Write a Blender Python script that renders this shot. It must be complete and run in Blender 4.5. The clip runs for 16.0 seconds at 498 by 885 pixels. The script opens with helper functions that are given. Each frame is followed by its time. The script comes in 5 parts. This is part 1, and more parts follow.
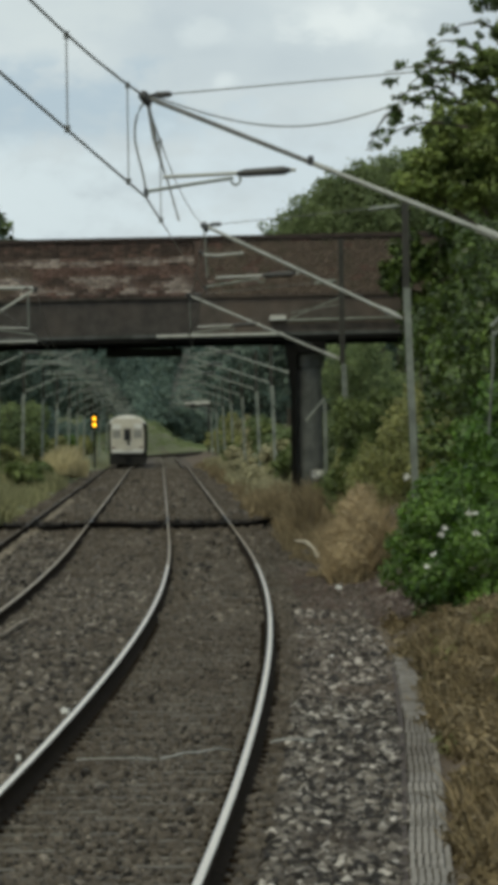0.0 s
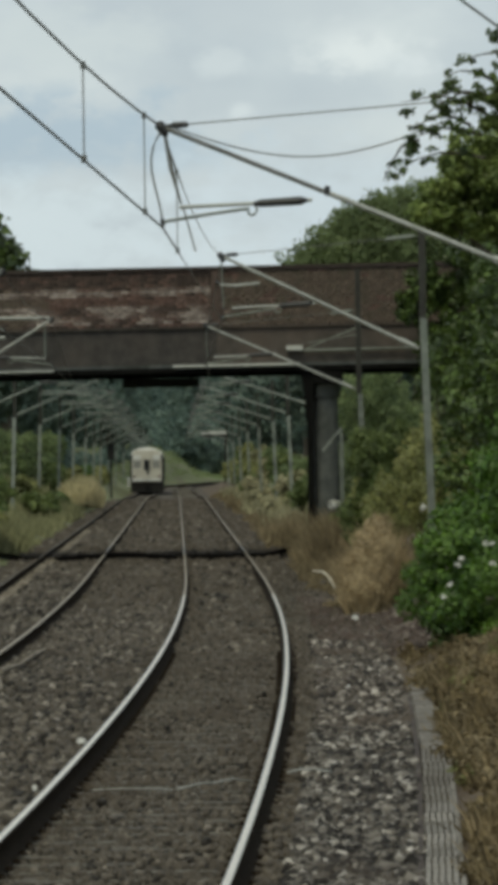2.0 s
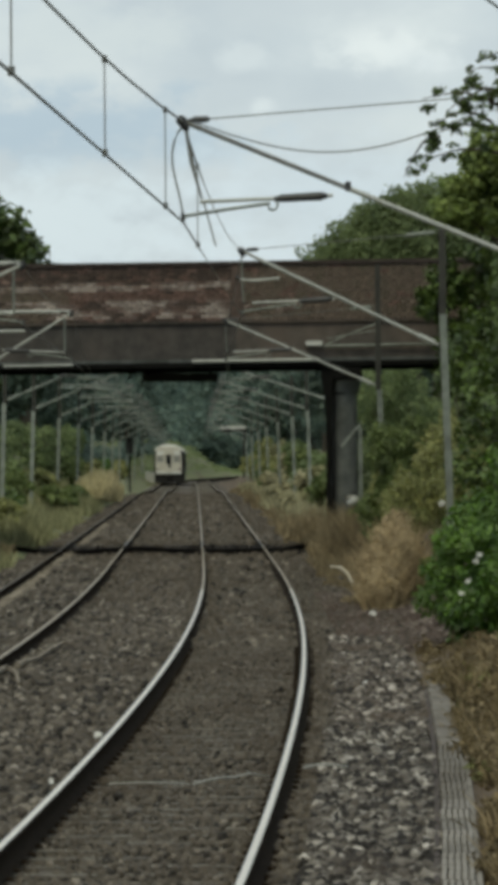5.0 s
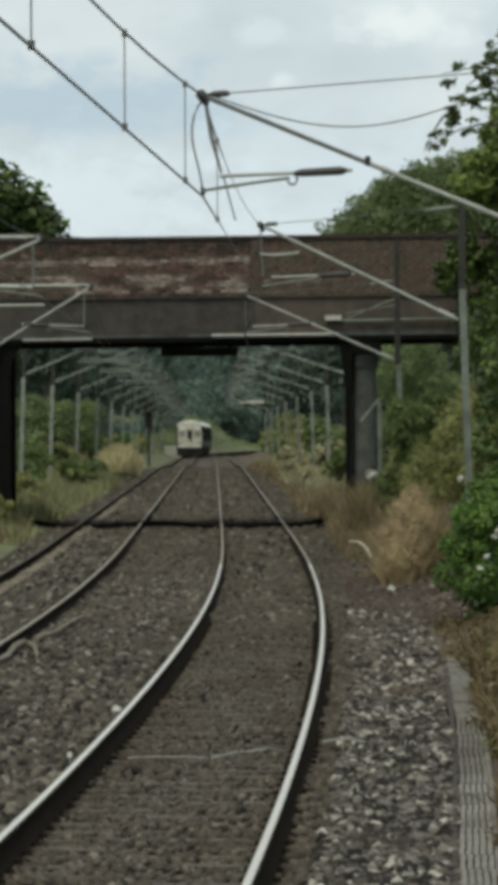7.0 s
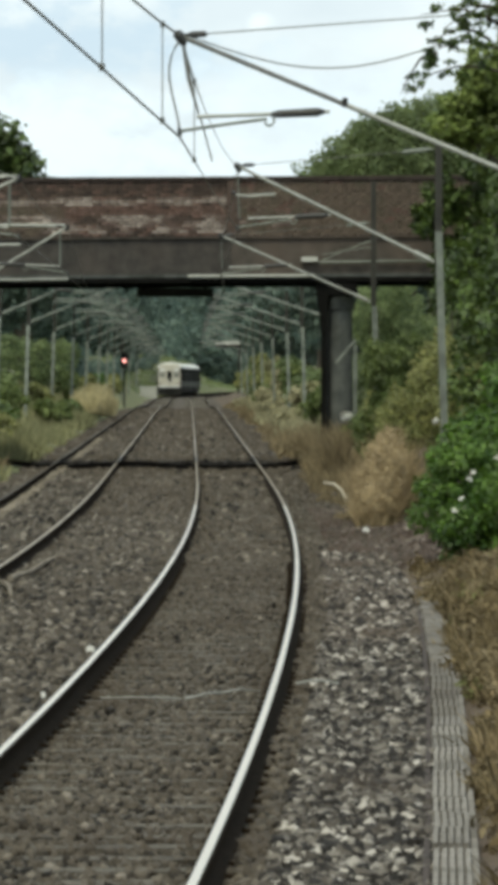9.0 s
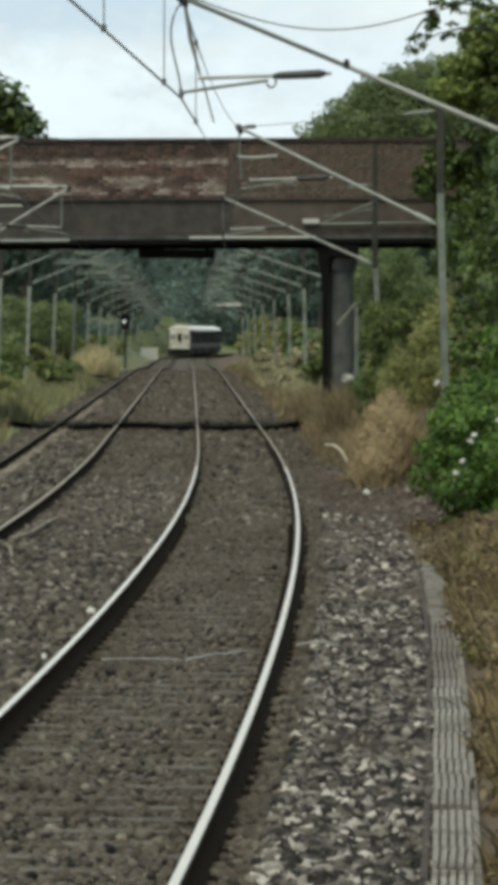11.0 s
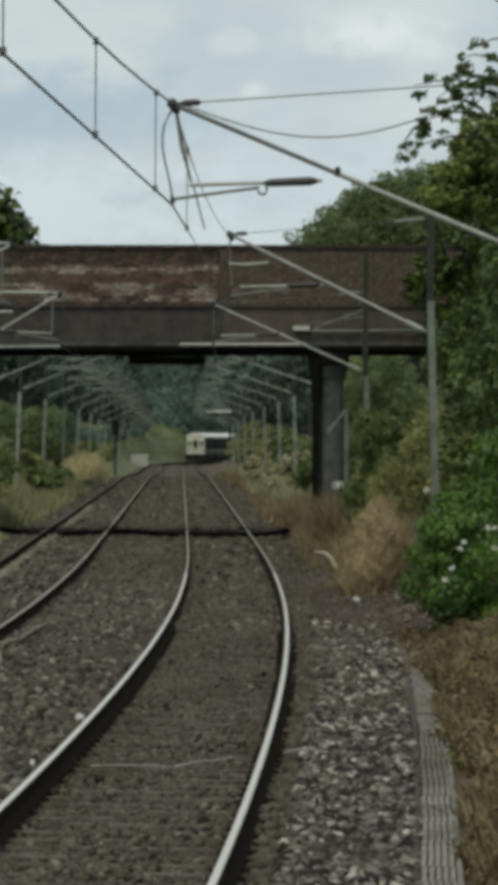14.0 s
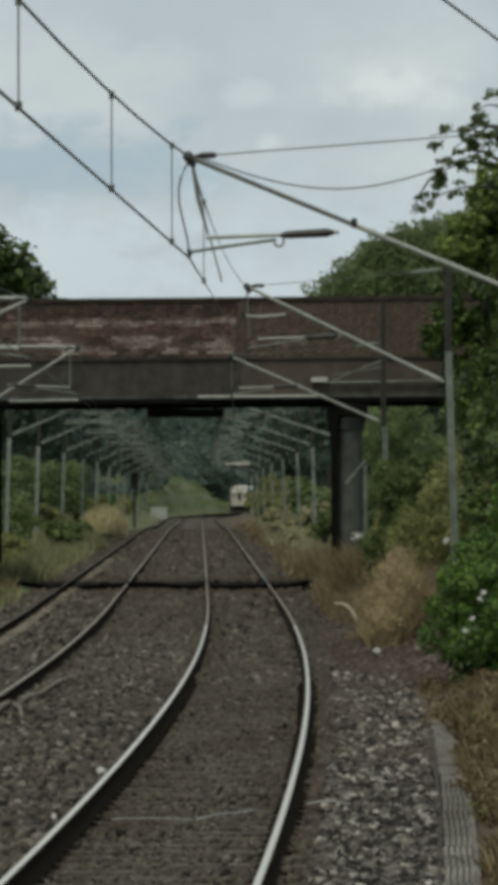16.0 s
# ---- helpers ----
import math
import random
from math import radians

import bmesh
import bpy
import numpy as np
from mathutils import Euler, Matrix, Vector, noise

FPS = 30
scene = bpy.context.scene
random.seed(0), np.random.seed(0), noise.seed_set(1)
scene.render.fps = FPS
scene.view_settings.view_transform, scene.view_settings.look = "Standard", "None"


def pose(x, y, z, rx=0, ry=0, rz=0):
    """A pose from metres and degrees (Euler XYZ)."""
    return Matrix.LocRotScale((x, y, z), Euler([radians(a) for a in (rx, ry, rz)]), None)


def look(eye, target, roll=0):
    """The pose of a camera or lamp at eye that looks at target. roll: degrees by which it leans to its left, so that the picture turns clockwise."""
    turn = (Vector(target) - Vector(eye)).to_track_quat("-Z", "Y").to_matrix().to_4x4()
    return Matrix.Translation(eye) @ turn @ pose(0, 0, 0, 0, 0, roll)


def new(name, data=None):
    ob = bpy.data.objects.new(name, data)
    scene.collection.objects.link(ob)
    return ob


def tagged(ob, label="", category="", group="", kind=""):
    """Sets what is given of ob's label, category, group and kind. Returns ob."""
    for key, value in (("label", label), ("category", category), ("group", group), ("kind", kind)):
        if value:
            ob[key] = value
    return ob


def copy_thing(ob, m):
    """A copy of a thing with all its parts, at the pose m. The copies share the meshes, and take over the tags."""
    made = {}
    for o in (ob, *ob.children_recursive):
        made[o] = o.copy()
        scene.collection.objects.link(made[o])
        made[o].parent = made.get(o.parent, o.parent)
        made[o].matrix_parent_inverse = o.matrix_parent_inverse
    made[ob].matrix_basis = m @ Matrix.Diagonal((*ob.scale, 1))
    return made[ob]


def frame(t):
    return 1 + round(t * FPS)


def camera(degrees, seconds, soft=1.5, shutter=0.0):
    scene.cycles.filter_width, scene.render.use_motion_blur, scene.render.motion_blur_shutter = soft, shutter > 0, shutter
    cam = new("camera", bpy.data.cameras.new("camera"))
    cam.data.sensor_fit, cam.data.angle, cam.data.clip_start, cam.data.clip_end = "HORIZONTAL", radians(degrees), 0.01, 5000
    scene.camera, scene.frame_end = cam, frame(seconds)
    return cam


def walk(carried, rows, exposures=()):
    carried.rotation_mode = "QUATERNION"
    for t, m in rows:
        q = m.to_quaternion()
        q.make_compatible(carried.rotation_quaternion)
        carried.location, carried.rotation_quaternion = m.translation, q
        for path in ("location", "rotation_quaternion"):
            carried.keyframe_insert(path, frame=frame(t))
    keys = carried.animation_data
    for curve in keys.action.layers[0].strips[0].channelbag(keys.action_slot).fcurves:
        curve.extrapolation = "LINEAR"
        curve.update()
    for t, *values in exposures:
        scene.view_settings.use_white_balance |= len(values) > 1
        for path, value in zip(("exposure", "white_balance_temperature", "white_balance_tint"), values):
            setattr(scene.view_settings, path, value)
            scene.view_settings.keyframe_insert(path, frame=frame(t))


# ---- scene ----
# The camera stands on the platform end and turns a little in the hand.
cam = camera(2 * math.degrees(math.atan(441 / 9600)), 16.0, soft=7.5)
EYE, TILT = 2.3, -0.549
TURNS = [
    (0.0, -0.667, 0.399, -0.807),
    (0.5, -0.778, 0.440, -0.729),
    (1.0, -0.462, 0.484, -0.676),
    (1.5, -0.275, 0.559, -0.818),
    (2.0, -0.497, 0.720, -0.798),
    (2.5, -0.913, 0.742, -0.749),
    (3.0, -0.552, 0.682, -0.615),
    (3.5, -0.689, 0.464, -0.580),
    (4.0, -0.508, 0.522, -0.491),
    (4.5, -0.317, 0.639, -0.440),
    (5.0, -0.297, 0.669, -0.391),
    (5.2, -0.173, 0.669, -0.450),
    (7.5, -0.155, 0.246, -0.189),
    (8.0, -0.230, 0.096, -0.106),
    (8.5, 0.000, 0.000, -0.000),
    (9.0, -0.355, -0.223, 0.099),
    (9.2, -0.448, -0.266, 0.113),
    (11.3, -0.339, -0.642, 0.220),
    (11.5, -0.418, -0.549, 0.241),
    (12.0, -0.638, -0.239, 0.290),
    (12.5, -0.602, -0.005, 0.289),
    (13.0, -0.623, 0.098, 0.362),
    (13.5, -0.400, 0.350, 0.400),
    (14.0, -0.446, 0.501, 0.447),
    (14.5, -0.419, 0.580, 0.084),
    (15.0, -0.398, 0.783, -0.075),
    (15.5, -0.312, 0.997, -0.144),
    (16.0, -0.246, 1.051, -0.059),
]
EXPOSURES = [(t, e, 7000, 1.6) for t, e in ((0.0, 0.08), (0.5, 0.13), (1.0, 0.1), (1.5, 0.04), (2.0, 0.0), (2.5, 0.01), (3.0, 0.09), (3.5, 0.18), (4.0, 0.12), (5.2, 0.1), (7.5, 0.25), (8.0, 0.4), (8.5, 0.35), (9.0, 0.6), (11.5, 0.36), (12.0, 0.14), (12.5, 0.08), (13.5, 0.0), (14.5, -0.05), (15.5, -0.18), (16.0, -0.15))]
walk(cam, [(t, pose(0, 0, EYE, 90 + TILT + pitch, 0, yaw) @ pose(0, 0, 0, 0, 0, roll)) for t, yaw, pitch, roll in TURNS], EXPOSURES)

# ---- light: a bright overcast sky ----
world = bpy.data.worlds.new("overcast")
scene.world = world
world.use_nodes = True
wn, wl = world.node_tree.nodes, world.node_tree.links
wn.clear()
sky = wn.new("ShaderNodeTexSky")
sky.sky_type, sky.sun_disc = "NISHITA", False
sky.sun_elevation, sky.sun_rotation = radians(48), radians(200)
bg_sky = wn.new("ShaderNodeBackground")
bg_sky.inputs["Strength"].default_value = 0.1
wl.new(sky.outputs[0], bg_sky.inputs["Color"])
# cloud cover: a soft noise over the whole sky, with the banks and puffs that stand over the bridge
co = wn.new("ShaderNodeTexCoord")


def wmath(op, a, b=None):
    nd = wn.new("ShaderNodeMath")
    nd.operation = op
    for k, v in enumerate((a, b)):
        if v is None:
            continue
        if isinstance(v, (int, float)):
            nd.inputs[k].default_value = v
        else:
            wl.new(v, nd.inputs[k])
    return nd.outputs[0]


def wnoise(scale, stretch, detail, rough):
    mp = wn.new("ShaderNodeMapping")
    mp.inputs["Scale"].default_value = stretch
    mp.inputs["Location"].default_value = (0.31, 0.0, 0.12)
    wl.new(co.outputs["Generated"], mp.inputs["Vector"])
    nz = wn.new("ShaderNodeTexNoise")
    nz.inputs["Scale"].default_value, nz.inputs["Detail"].default_value, nz.inputs["Roughness"].default_value = scale, detail, rough
    wl.new(mp.outputs[0], nz.inputs["Vector"])
    return nz.outputs[0]


cover, ragged = wnoise(25.0, (1.0, 1.0, 1.9), 6.0, 0.5), wnoise(95.0, (1.0, 1.0, 1.7), 5.0, 0.6)
ramp = wn.new("ShaderNodeValToRGB")
els = ramp.color_ramp.elements
els[0].position, els[0].color = 0.35, (0.49, 0.56, 0.67, 1)
els[1].position, els[1].color = 0.69, (0.635, 0.70, 0.79, 1)
mid = els.new(0.52)
mid.color = (0.55, 0.62, 0.725, 1)
wl.new(cover, ramp.inputs[0])
parts = wn.new("ShaderNodeSeparateXYZ")
wl.new(co.outputs["Generated"], parts.inputs[0])
azimuth = wmath("ARCTAN2", parts.outputs[0], parts.outputs[1])
height = wmath("ARCSINE", parts.outputs[2])
colour = ramp.outputs[0]
CLOUDS = [  # azimuth and height of the middle, half widths (radians), colour, amount
    (-0.0312, 0.0602, 0.0344, 0.0078, (0.419, 0.525, 0.675), 0.9),
    (-0.0072, 0.056, 0.0167, 0.0036, (0.429, 0.535, 0.680), 0.5),
    (-0.0281, 0.0415, 0.0344, 0.0115, (0.643, 0.735, 0.855), 0.8),
    (0.0167, 0.0456, 0.0271, 0.0125, (0.614, 0.710, 0.845), 0.6),
    (0.0307, 0.0747, 0.0109, 0.0054, (0.741, 0.800, 0.886), 0.95),
    (0.0376, 0.072, 0.0063, 0.0031, (0.682, 0.750, 0.855), 0.6),
    (0.0035, 0.0728, 0.0054, 0.0035, (0.682, 0.750, 0.845), 0.5),
    (0.0078, 0.0639, 0.0035, 0.002, (0.722, 0.790, 0.886), 0.55),
    (0.0126, 0.084, 0.0344, 0.0073, (0.536, 0.600, 0.700), 0.55),
    (-0.026, 0.0768, 0.0208, 0.0063, (0.624, 0.690, 0.772), 0.6),
]
for a, h, ra, rh, tone, amount in CLOUDS:
    da = wmath("DIVIDE", wmath("SUBTRACT", azimuth, a), ra)
    dh = wmath("DIVIDE", wmath("SUBTRACT", height, h), rh)
    far_off = wmath("SQRT", wmath("ADD", wmath("MULTIPLY", da, da), wmath("MULTIPLY", dh, dh)))
    far_off = wmath("ADD", far_off, wmath("MULTIPLY", wmath("SUBTRACT", ragged, 0.5), 3.0))
    fade = wn.new("ShaderNodeMapRange")
    fade.interpolation_type = "SMOOTHSTEP"
    for key, value in (("From Min", 0.2), ("From Max", 1.3), ("To Min", amount), ("To Max", 0.0)):
        fade.inputs[key].default_value = value
    wl.new(far_off, fade.inputs["Value"])
    blend = wn.new("ShaderNodeMixRGB")
    wl.new(fade.outputs[0], blend.inputs[0])
    wl.new(colour, blend.inputs[1])
    blend.inputs[2].default_value = (*tone, 1)
    colour = blend.outputs[0]
bg_cloud = wn.new("ShaderNodeBackground")
bg_cloud.inputs["Strength"].default_value = 1.0
wl.new(colour, bg_cloud.inputs["Color"])
mixs = wn.new("ShaderNodeMixShader")
mixs.inputs[0].default_value = 0.93
wl.new(bg_sky.outputs[0], mixs.inputs[1])
wl.new(bg_cloud.outputs[0], mixs.inputs[2])
wout = wn.new("ShaderNodeOutputWorld")
wl.new(mixs.outputs[0], wout.inputs[0])

sun = new("sun", bpy.data.lights.new("sun", "SUN"))
sun.data.energy, sun.data.angle, sun.data.color = 1.4, radians(25), (1.0, 0.94, 0.73)
sun.matrix_world = look((0, 0, 0), (0.25, 0.5, -0.9))


# ---- materials ----
def mat(name, c1, c2, scale=6.0, rough=0.8, metal=0.0, bump=0.3, c3=None, scale2=0.8, patch=(0.5, 0.65), island=0.0, obj=0.0, glow=0.0, through_light=0.0, stretch=(1, 1, 1), spec=0.5):
    """Two tones mixed by fine noise, a third in larger patches; island or obj: the spread in value from piece to piece."""
    m = bpy.data.materials.new(name)
    m.use_nodes = True
    n, l = m.node_tree.nodes, m.node_tree.links
    b = n["Principled BSDF"]
    b.inputs["Roughness"].default_value, b.inputs["Metallic"].default_value = rough, metal
    b.inputs["Specular IOR Level"].default_value = spec
    tc = n.new("ShaderNodeTexCoord")
    mpn = n.new("ShaderNodeMapping")
    mpn.inputs["Scale"].default_value = stretch
    if obj:
        add = n.new("ShaderNodeVectorMath")
        l.new(tc.outputs["Object"], add.inputs[0])
        l.new(n.new("ShaderNodeObjectInfo").outputs["Location"], add.inputs[1])
        l.new(add.outputs[0], mpn.inputs[0])
    else:
        l.new(tc.outputs["Object"], mpn.inputs[0])
    nz = n.new("ShaderNodeTexNoise")
    nz.inputs["Scale"].default_value, nz.inputs["Detail"].default_value, nz.inputs["Roughness"].default_value = scale, 6, 0.65
    l.new(mpn.outputs[0], nz.inputs["Vector"])
    r = n.new("ShaderNodeValToRGB")
    r.color_ramp.elements[0].position, r.color_ramp.elements[1].position = 0.35, 0.65
    r.color_ramp.elements[0].color, r.color_ramp.elements[1].color = (*c1, 1), (*c2, 1)
    l.new(nz.outputs[0], r.inputs[0])
    col = r.outputs[0]
    if c3:
        nz2 = n.new("ShaderNodeTexNoise")
        nz2.inputs["Scale"].default_value, nz2.inputs["Detail"].default_value = scale2, 4
        l.new(mpn.outputs[0], nz2.inputs["Vector"])
        r2 = n.new("ShaderNodeValToRGB")
        r2.color_ramp.elements[0].position, r2.color_ramp.elements[1].position = patch
        l.new(nz2.outputs[0], r2.inputs[0])
        mx = n.new("ShaderNodeMixRGB")
        l.new(r2.outputs[0], mx.inputs[0])
        l.new(col, mx.inputs[1])
        mx.inputs[2].default_value = (*c3, 1)
        col = mx.outputs[0]
    if island or obj:
        src = n.new("ShaderNodeNewGeometry").outputs["Random Per Island"] if island else n.new("ShaderNodeObjectInfo").outputs["Random"]
        rng = n.new("ShaderNodeMapRange")
        rng.inputs["To Min"].default_value, rng.inputs["To Max"].default_value = 1 - (island or obj), 1 + (island or obj)
        l.new(src, rng.inputs["Value"])
        hs = n.new("ShaderNodeHueSaturation")
        l.new(rng.outputs[0], hs.inputs["Value"])
        l.new(col, hs.inputs["Color"])
        col = hs.outputs[0]
    l.new(col, b.inputs["Base Color"])
    if bump:
        bp = n.new("ShaderNodeBump")
        bp.inputs["Strength"].default_value, bp.inputs["Distance"].default_value = bump, 0.02
        l.new(nz.outputs[0], bp.inputs["Height"])
        l.new(bp.outputs[0], b.inputs["Normal"])
    if glow:
        l.new(col, b.inputs["Emission Color"])
        b.inputs["Emission Strength"].default_value = glow
    if through_light:
        tr = n.new("ShaderNodeBsdfTranslucent")
        l.new(col, tr.inputs["Color"])
        ms = n.new("ShaderNodeMixShader")
        ms.inputs[0].default_value = through_light
        l.new(b.outputs[0], ms.inputs[1])
        l.new(tr.outputs[0], ms.inputs[2])
        l.new(ms.outputs[0], n["Material Output"].inputs[0])
    return m


M_GROUND = mat("ballast_bed", (0.0408, 0.03218, 0.02466), (0.102, 0.08288, 0.0664), 9, 0.95, bump=0.8, c3=(0.0612, 0.0468, 0.03415), scale2=0.5)


def stone_mat(name, stops, patch_colour, patch_scale, patch=(0.48, 0.66)):
    """Each stone its own tone, picked from stops (position, grey-brown colour), with dirt in larger patches."""
    m = mat(name, (0.1, 0.1, 0.1), (0.2, 0.2, 0.2), 20, 0.95, bump=0.3)
    n, l = m.node_tree.nodes, m.node_tree.links
    geo = n.new("ShaderNodeNewGeometry")
    r = n.new("ShaderNodeValToRGB")
    e = r.color_ramp.elements
    e[0].position, e[0].color = stops[0][0], (*stops[0][1], 1)
    e[1].position, e[1].color = stops[-1][0], (*stops[-1][1], 1)
    for p, c in stops[1:-1]:
        e.new(p).color = (*c, 1)
    l.new(geo.outputs["Random Per Island"], r.inputs[0])
    tc = n.new("ShaderNodeTexCoord")
    mpn = n.new("ShaderNodeMapping")
    mpn.inputs["Scale"].default_value = (1, 0.3, 1)
    l.new(tc.outputs["Object"], mpn.inputs[0])
    nz = n.new("ShaderNodeTexNoise")
    nz.inputs["Scale"].default_value, nz.inputs["Detail"].default_value = patch_scale, 4
    l.new(mpn.outputs[0], nz.inputs["Vector"])
    r2 = n.new("ShaderNodeValToRGB")
    r2.color_ramp.elements[0].position, r2.color_ramp.elements[1].position = patch
    l.new(nz.outputs[0], r2.inputs[0])
    mx = n.new("ShaderNodeMixRGB")
    l.new(r2.outputs[0], mx.inputs[0])
    l.new(r.outputs[0], mx.inputs[1])
    mx.inputs[2].default_value = (*patch_colour, 1)
    l.new(mx.outputs[0], n["Principled BSDF"].inputs["Base Color"])
    return m


# near-black first stops paint some stones as the shaded gaps between others
M_STONE = stone_mat("ballast_dark", [(0.0, (0.008, 0.0065, 0.005)), (0.09, (0.016, 0.013, 0.010)), (0.16, (0.062, 0.051, 0.040)), (0.7, (0.092, 0.077, 0.061)), (0.96, (0.14, 0.119, 0.097)), (1.0, (0.23, 0.202, 0.17))], (0.068, 0.054, 0.041), 1.1)
M_STONE_SIX = stone_mat("ballast_mottled", [(0.0, (0.009, 0.0075, 0.006)), (0.18, (0.018, 0.015, 0.012)), (0.27, (0.055, 0.046, 0.037)), (0.7, (0.094, 0.08, 0.065)), (0.92, (0.165, 0.143, 0.12)), (1.0, (0.30, 0.268, 0.232))], (0.068, 0.055, 0.043), 1.4, (0.52, 0.72))
M_DEADWOOD = mat("bleached_wood", (0.38, 0.34, 0.27), (0.54, 0.49, 0.40), 8, 0.9, bump=0.3)
# larger near-black share here, again for shadow between the stones
M_STONE_PALE = stone_mat("ballast_pale", [(0.0, (0.010, 0.008, 0.007)), (0.38, (0.02, 0.0165, 0.014)), (0.46, (0.07, 0.06, 0.051)), (0.68, (0.106, 0.092, 0.08)), (0.88, (0.215, 0.196, 0.175)), (1.0, (0.50, 0.465, 0.425))], (0.0765, 0.06045, 0.04933), 1.2, (0.58, 0.85))
M_STONE_MID = stone_mat("ballast_soiled", [(0.0, (0.012, 0.010, 0.009)), (0.31, (0.022, 0.018, 0.015)), (0.40, (0.068, 0.056, 0.046)), (0.66, (0.112, 0.094, 0.08)), (0.88, (0.205, 0.18, 0.16)), (1.0, (0.45, 0.41, 0.37))], (0.0816, 0.06143, 0.04743), 1.3, (0.55, 0.75))
M_STONE_VERGE = stone_mat("verge_stone", [(0.0, (0.02, 0.015, 0.013)), (0.3, (0.055, 0.04, 0.034)), (0.7, (0.10, 0.075, 0.064)), (0.93, (0.16, 0.13, 0.112)), (1.0, (0.34, 0.30, 0.27))], (0.075, 0.052, 0.042), 1.3, (0.42, 0.62))
M_SLEEPER = mat("sleeper_concrete", (0.075, 0.066, 0.05115), (0.13, 0.115, 0.093), 8, 0.95, bump=0.4, c3=(0.05, 0.042, 0.03162), scale2=2.0, obj=0.15)
M_RUST = mat("rail_rust", (0.009, 0.0065, 0.0045), (0.026, 0.0185, 0.012), 12, 0.95, bump=0.4, spec=0.05)
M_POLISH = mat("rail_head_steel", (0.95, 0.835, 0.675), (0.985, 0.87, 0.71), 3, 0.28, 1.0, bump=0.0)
# dimmer heads carry the dark reflection of bridge and trees in their colour
M_POLISH_DIMMED = mat("half_dimmed_rail_head", (0.74, 0.65, 0.53), (0.88, 0.78, 0.65), 3, 0.34, 1.0, bump=0.0)
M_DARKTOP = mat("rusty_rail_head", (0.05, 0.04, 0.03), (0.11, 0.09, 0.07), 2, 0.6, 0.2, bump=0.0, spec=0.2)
M_DULL_DIMMED = mat("dull_dimmed_rail_head", (0.2025, 0.1729, 0.1365), (0.351, 0.2993, 0.234), 2, 0.5, 0.1, bump=0.0, spec=0.25)
M_DUST = mat("pale_dusty_stone", (0.12, 0.102, 0.082), (0.30, 0.265, 0.22), 0.9, 0.95, bump=0.2, spec=0.1)
M_TUBE = mat("flat_black", (0.003, 0.003, 0.003), (0.007, 0.006, 0.006), 8, 0.9, bump=0.2, spec=0.05)
M_TROUGH = mat("trough_concrete", (0.15, 0.136, 0.12), (0.29, 0.268, 0.243), 14, 0.95, bump=0.4, c3=(0.10, 0.088, 0.073), scale2=2.2, obj=0.22)
M_TROUGH_DIRTY = mat("soiled_concrete", (0.095, 0.084, 0.071), (0.195, 0.177, 0.154), 9, 0.95, bump=0.4, c3=(0.075, 0.06, 0.045), scale2=2.6, patch=(0.45, 0.65), obj=0.12)
M_GALV = mat("galvanised_steel", (0.15, 0.168, 0.148), (0.235, 0.255, 0.225), 5, 0.6, 0.3, bump=0.1, c3=(0.12, 0.13, 0.115), scale2=1.5)
M_MASTDARK = mat("dark_steel", (0.022, 0.022, 0.019), (0.042, 0.041, 0.035), 4, 0.85, 0.0, bump=0.2)
# steel beyond the bridge, muted and greened in colour for haze
M_GALV_FAR = mat("hazed_galvanised_steel", (0.19, 0.21, 0.19), (0.29, 0.315, 0.285), 5, 0.7, 0.1, bump=0.1, c3=(0.11, 0.13, 0.115), scale2=0.9)
M_GALV_PALE = mat("pale_galvanised_tube", (0.32, 0.328, 0.305), (0.43, 0.438, 0.41), 5, 0.6, 0.2, bump=0.1)
M_WIRE = mat("weathered_copper_wire", (0.12, 0.122, 0.115), (0.18, 0.18, 0.17), 4, 0.7, 0.0, bump=0.0)
M_INSUL = mat("brown_insulator", (0.018, 0.018, 0.02), (0.03, 0.03, 0.032), 8, 0.5, bump=0.1)
M_GIRDER = mat("bridge_girder", (0.037, 0.032, 0.028), (0.086, 0.074, 0.064), 3, 0.85, bump=0.4, c3=(0.12, 0.09, 0.073), scale2=0.45, patch=(0.45, 0.75), stretch=(1.0, 1, 1.0))
M_GIRDER_SOOT = mat("sooty_girder", (0.026, 0.0235, 0.022), (0.066, 0.058, 0.053), 3, 0.85, bump=0.4, c3=(0.08, 0.064, 0.055), scale2=0.6, patch=(0.45, 0.8))
M_FLANGE = mat("dark_flange_paint", (0.004, 0.004, 0.004), (0.009, 0.009, 0.008), 6, 0.8, bump=0.2, spec=0.1)
M_MORTAR = mat("sooty_mortar", (0.068, 0.053, 0.045), (0.118, 0.096, 0.082), 5, 0.95, bump=0.5)
BRICKS = {}
for key, lo, hi, spot in (("red", (0.083, 0.05, 0.041), (0.158, 0.096, 0.079), (0.20, 0.14, 0.12)), ("pale", (0.19, 0.15, 0.132), (0.40, 0.345, 0.312), (0.13, 0.085, 0.07)), ("sooty", (0.042, 0.03, 0.025), (0.09, 0.063, 0.053), (0.09, 0.06, 0.05)), ("worn", (0.125, 0.088, 0.076), (0.225, 0.175, 0.155), (0.10, 0.062, 0.052)), ("brown", (0.088, 0.066, 0.052), (0.15, 0.113, 0.089), (0.075, 0.068, 0.047))):
    BRICKS[key] = (mat(key + "_brick", lo, hi, 7.0, 0.95, bump=0.6, c3=spot, scale2=3.0, patch=(0.5, 0.75), obj=0.14 if key == "brown" else 0.3), mat(key + "_brick_far", lo, hi, 7.0, 0.95, bump=0.6, c3=spot, scale2=3.0, patch=(0.5, 0.75), island=0.14 if key == "brown" else 0.3))
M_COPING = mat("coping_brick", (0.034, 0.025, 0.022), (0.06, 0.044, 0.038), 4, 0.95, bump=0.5)
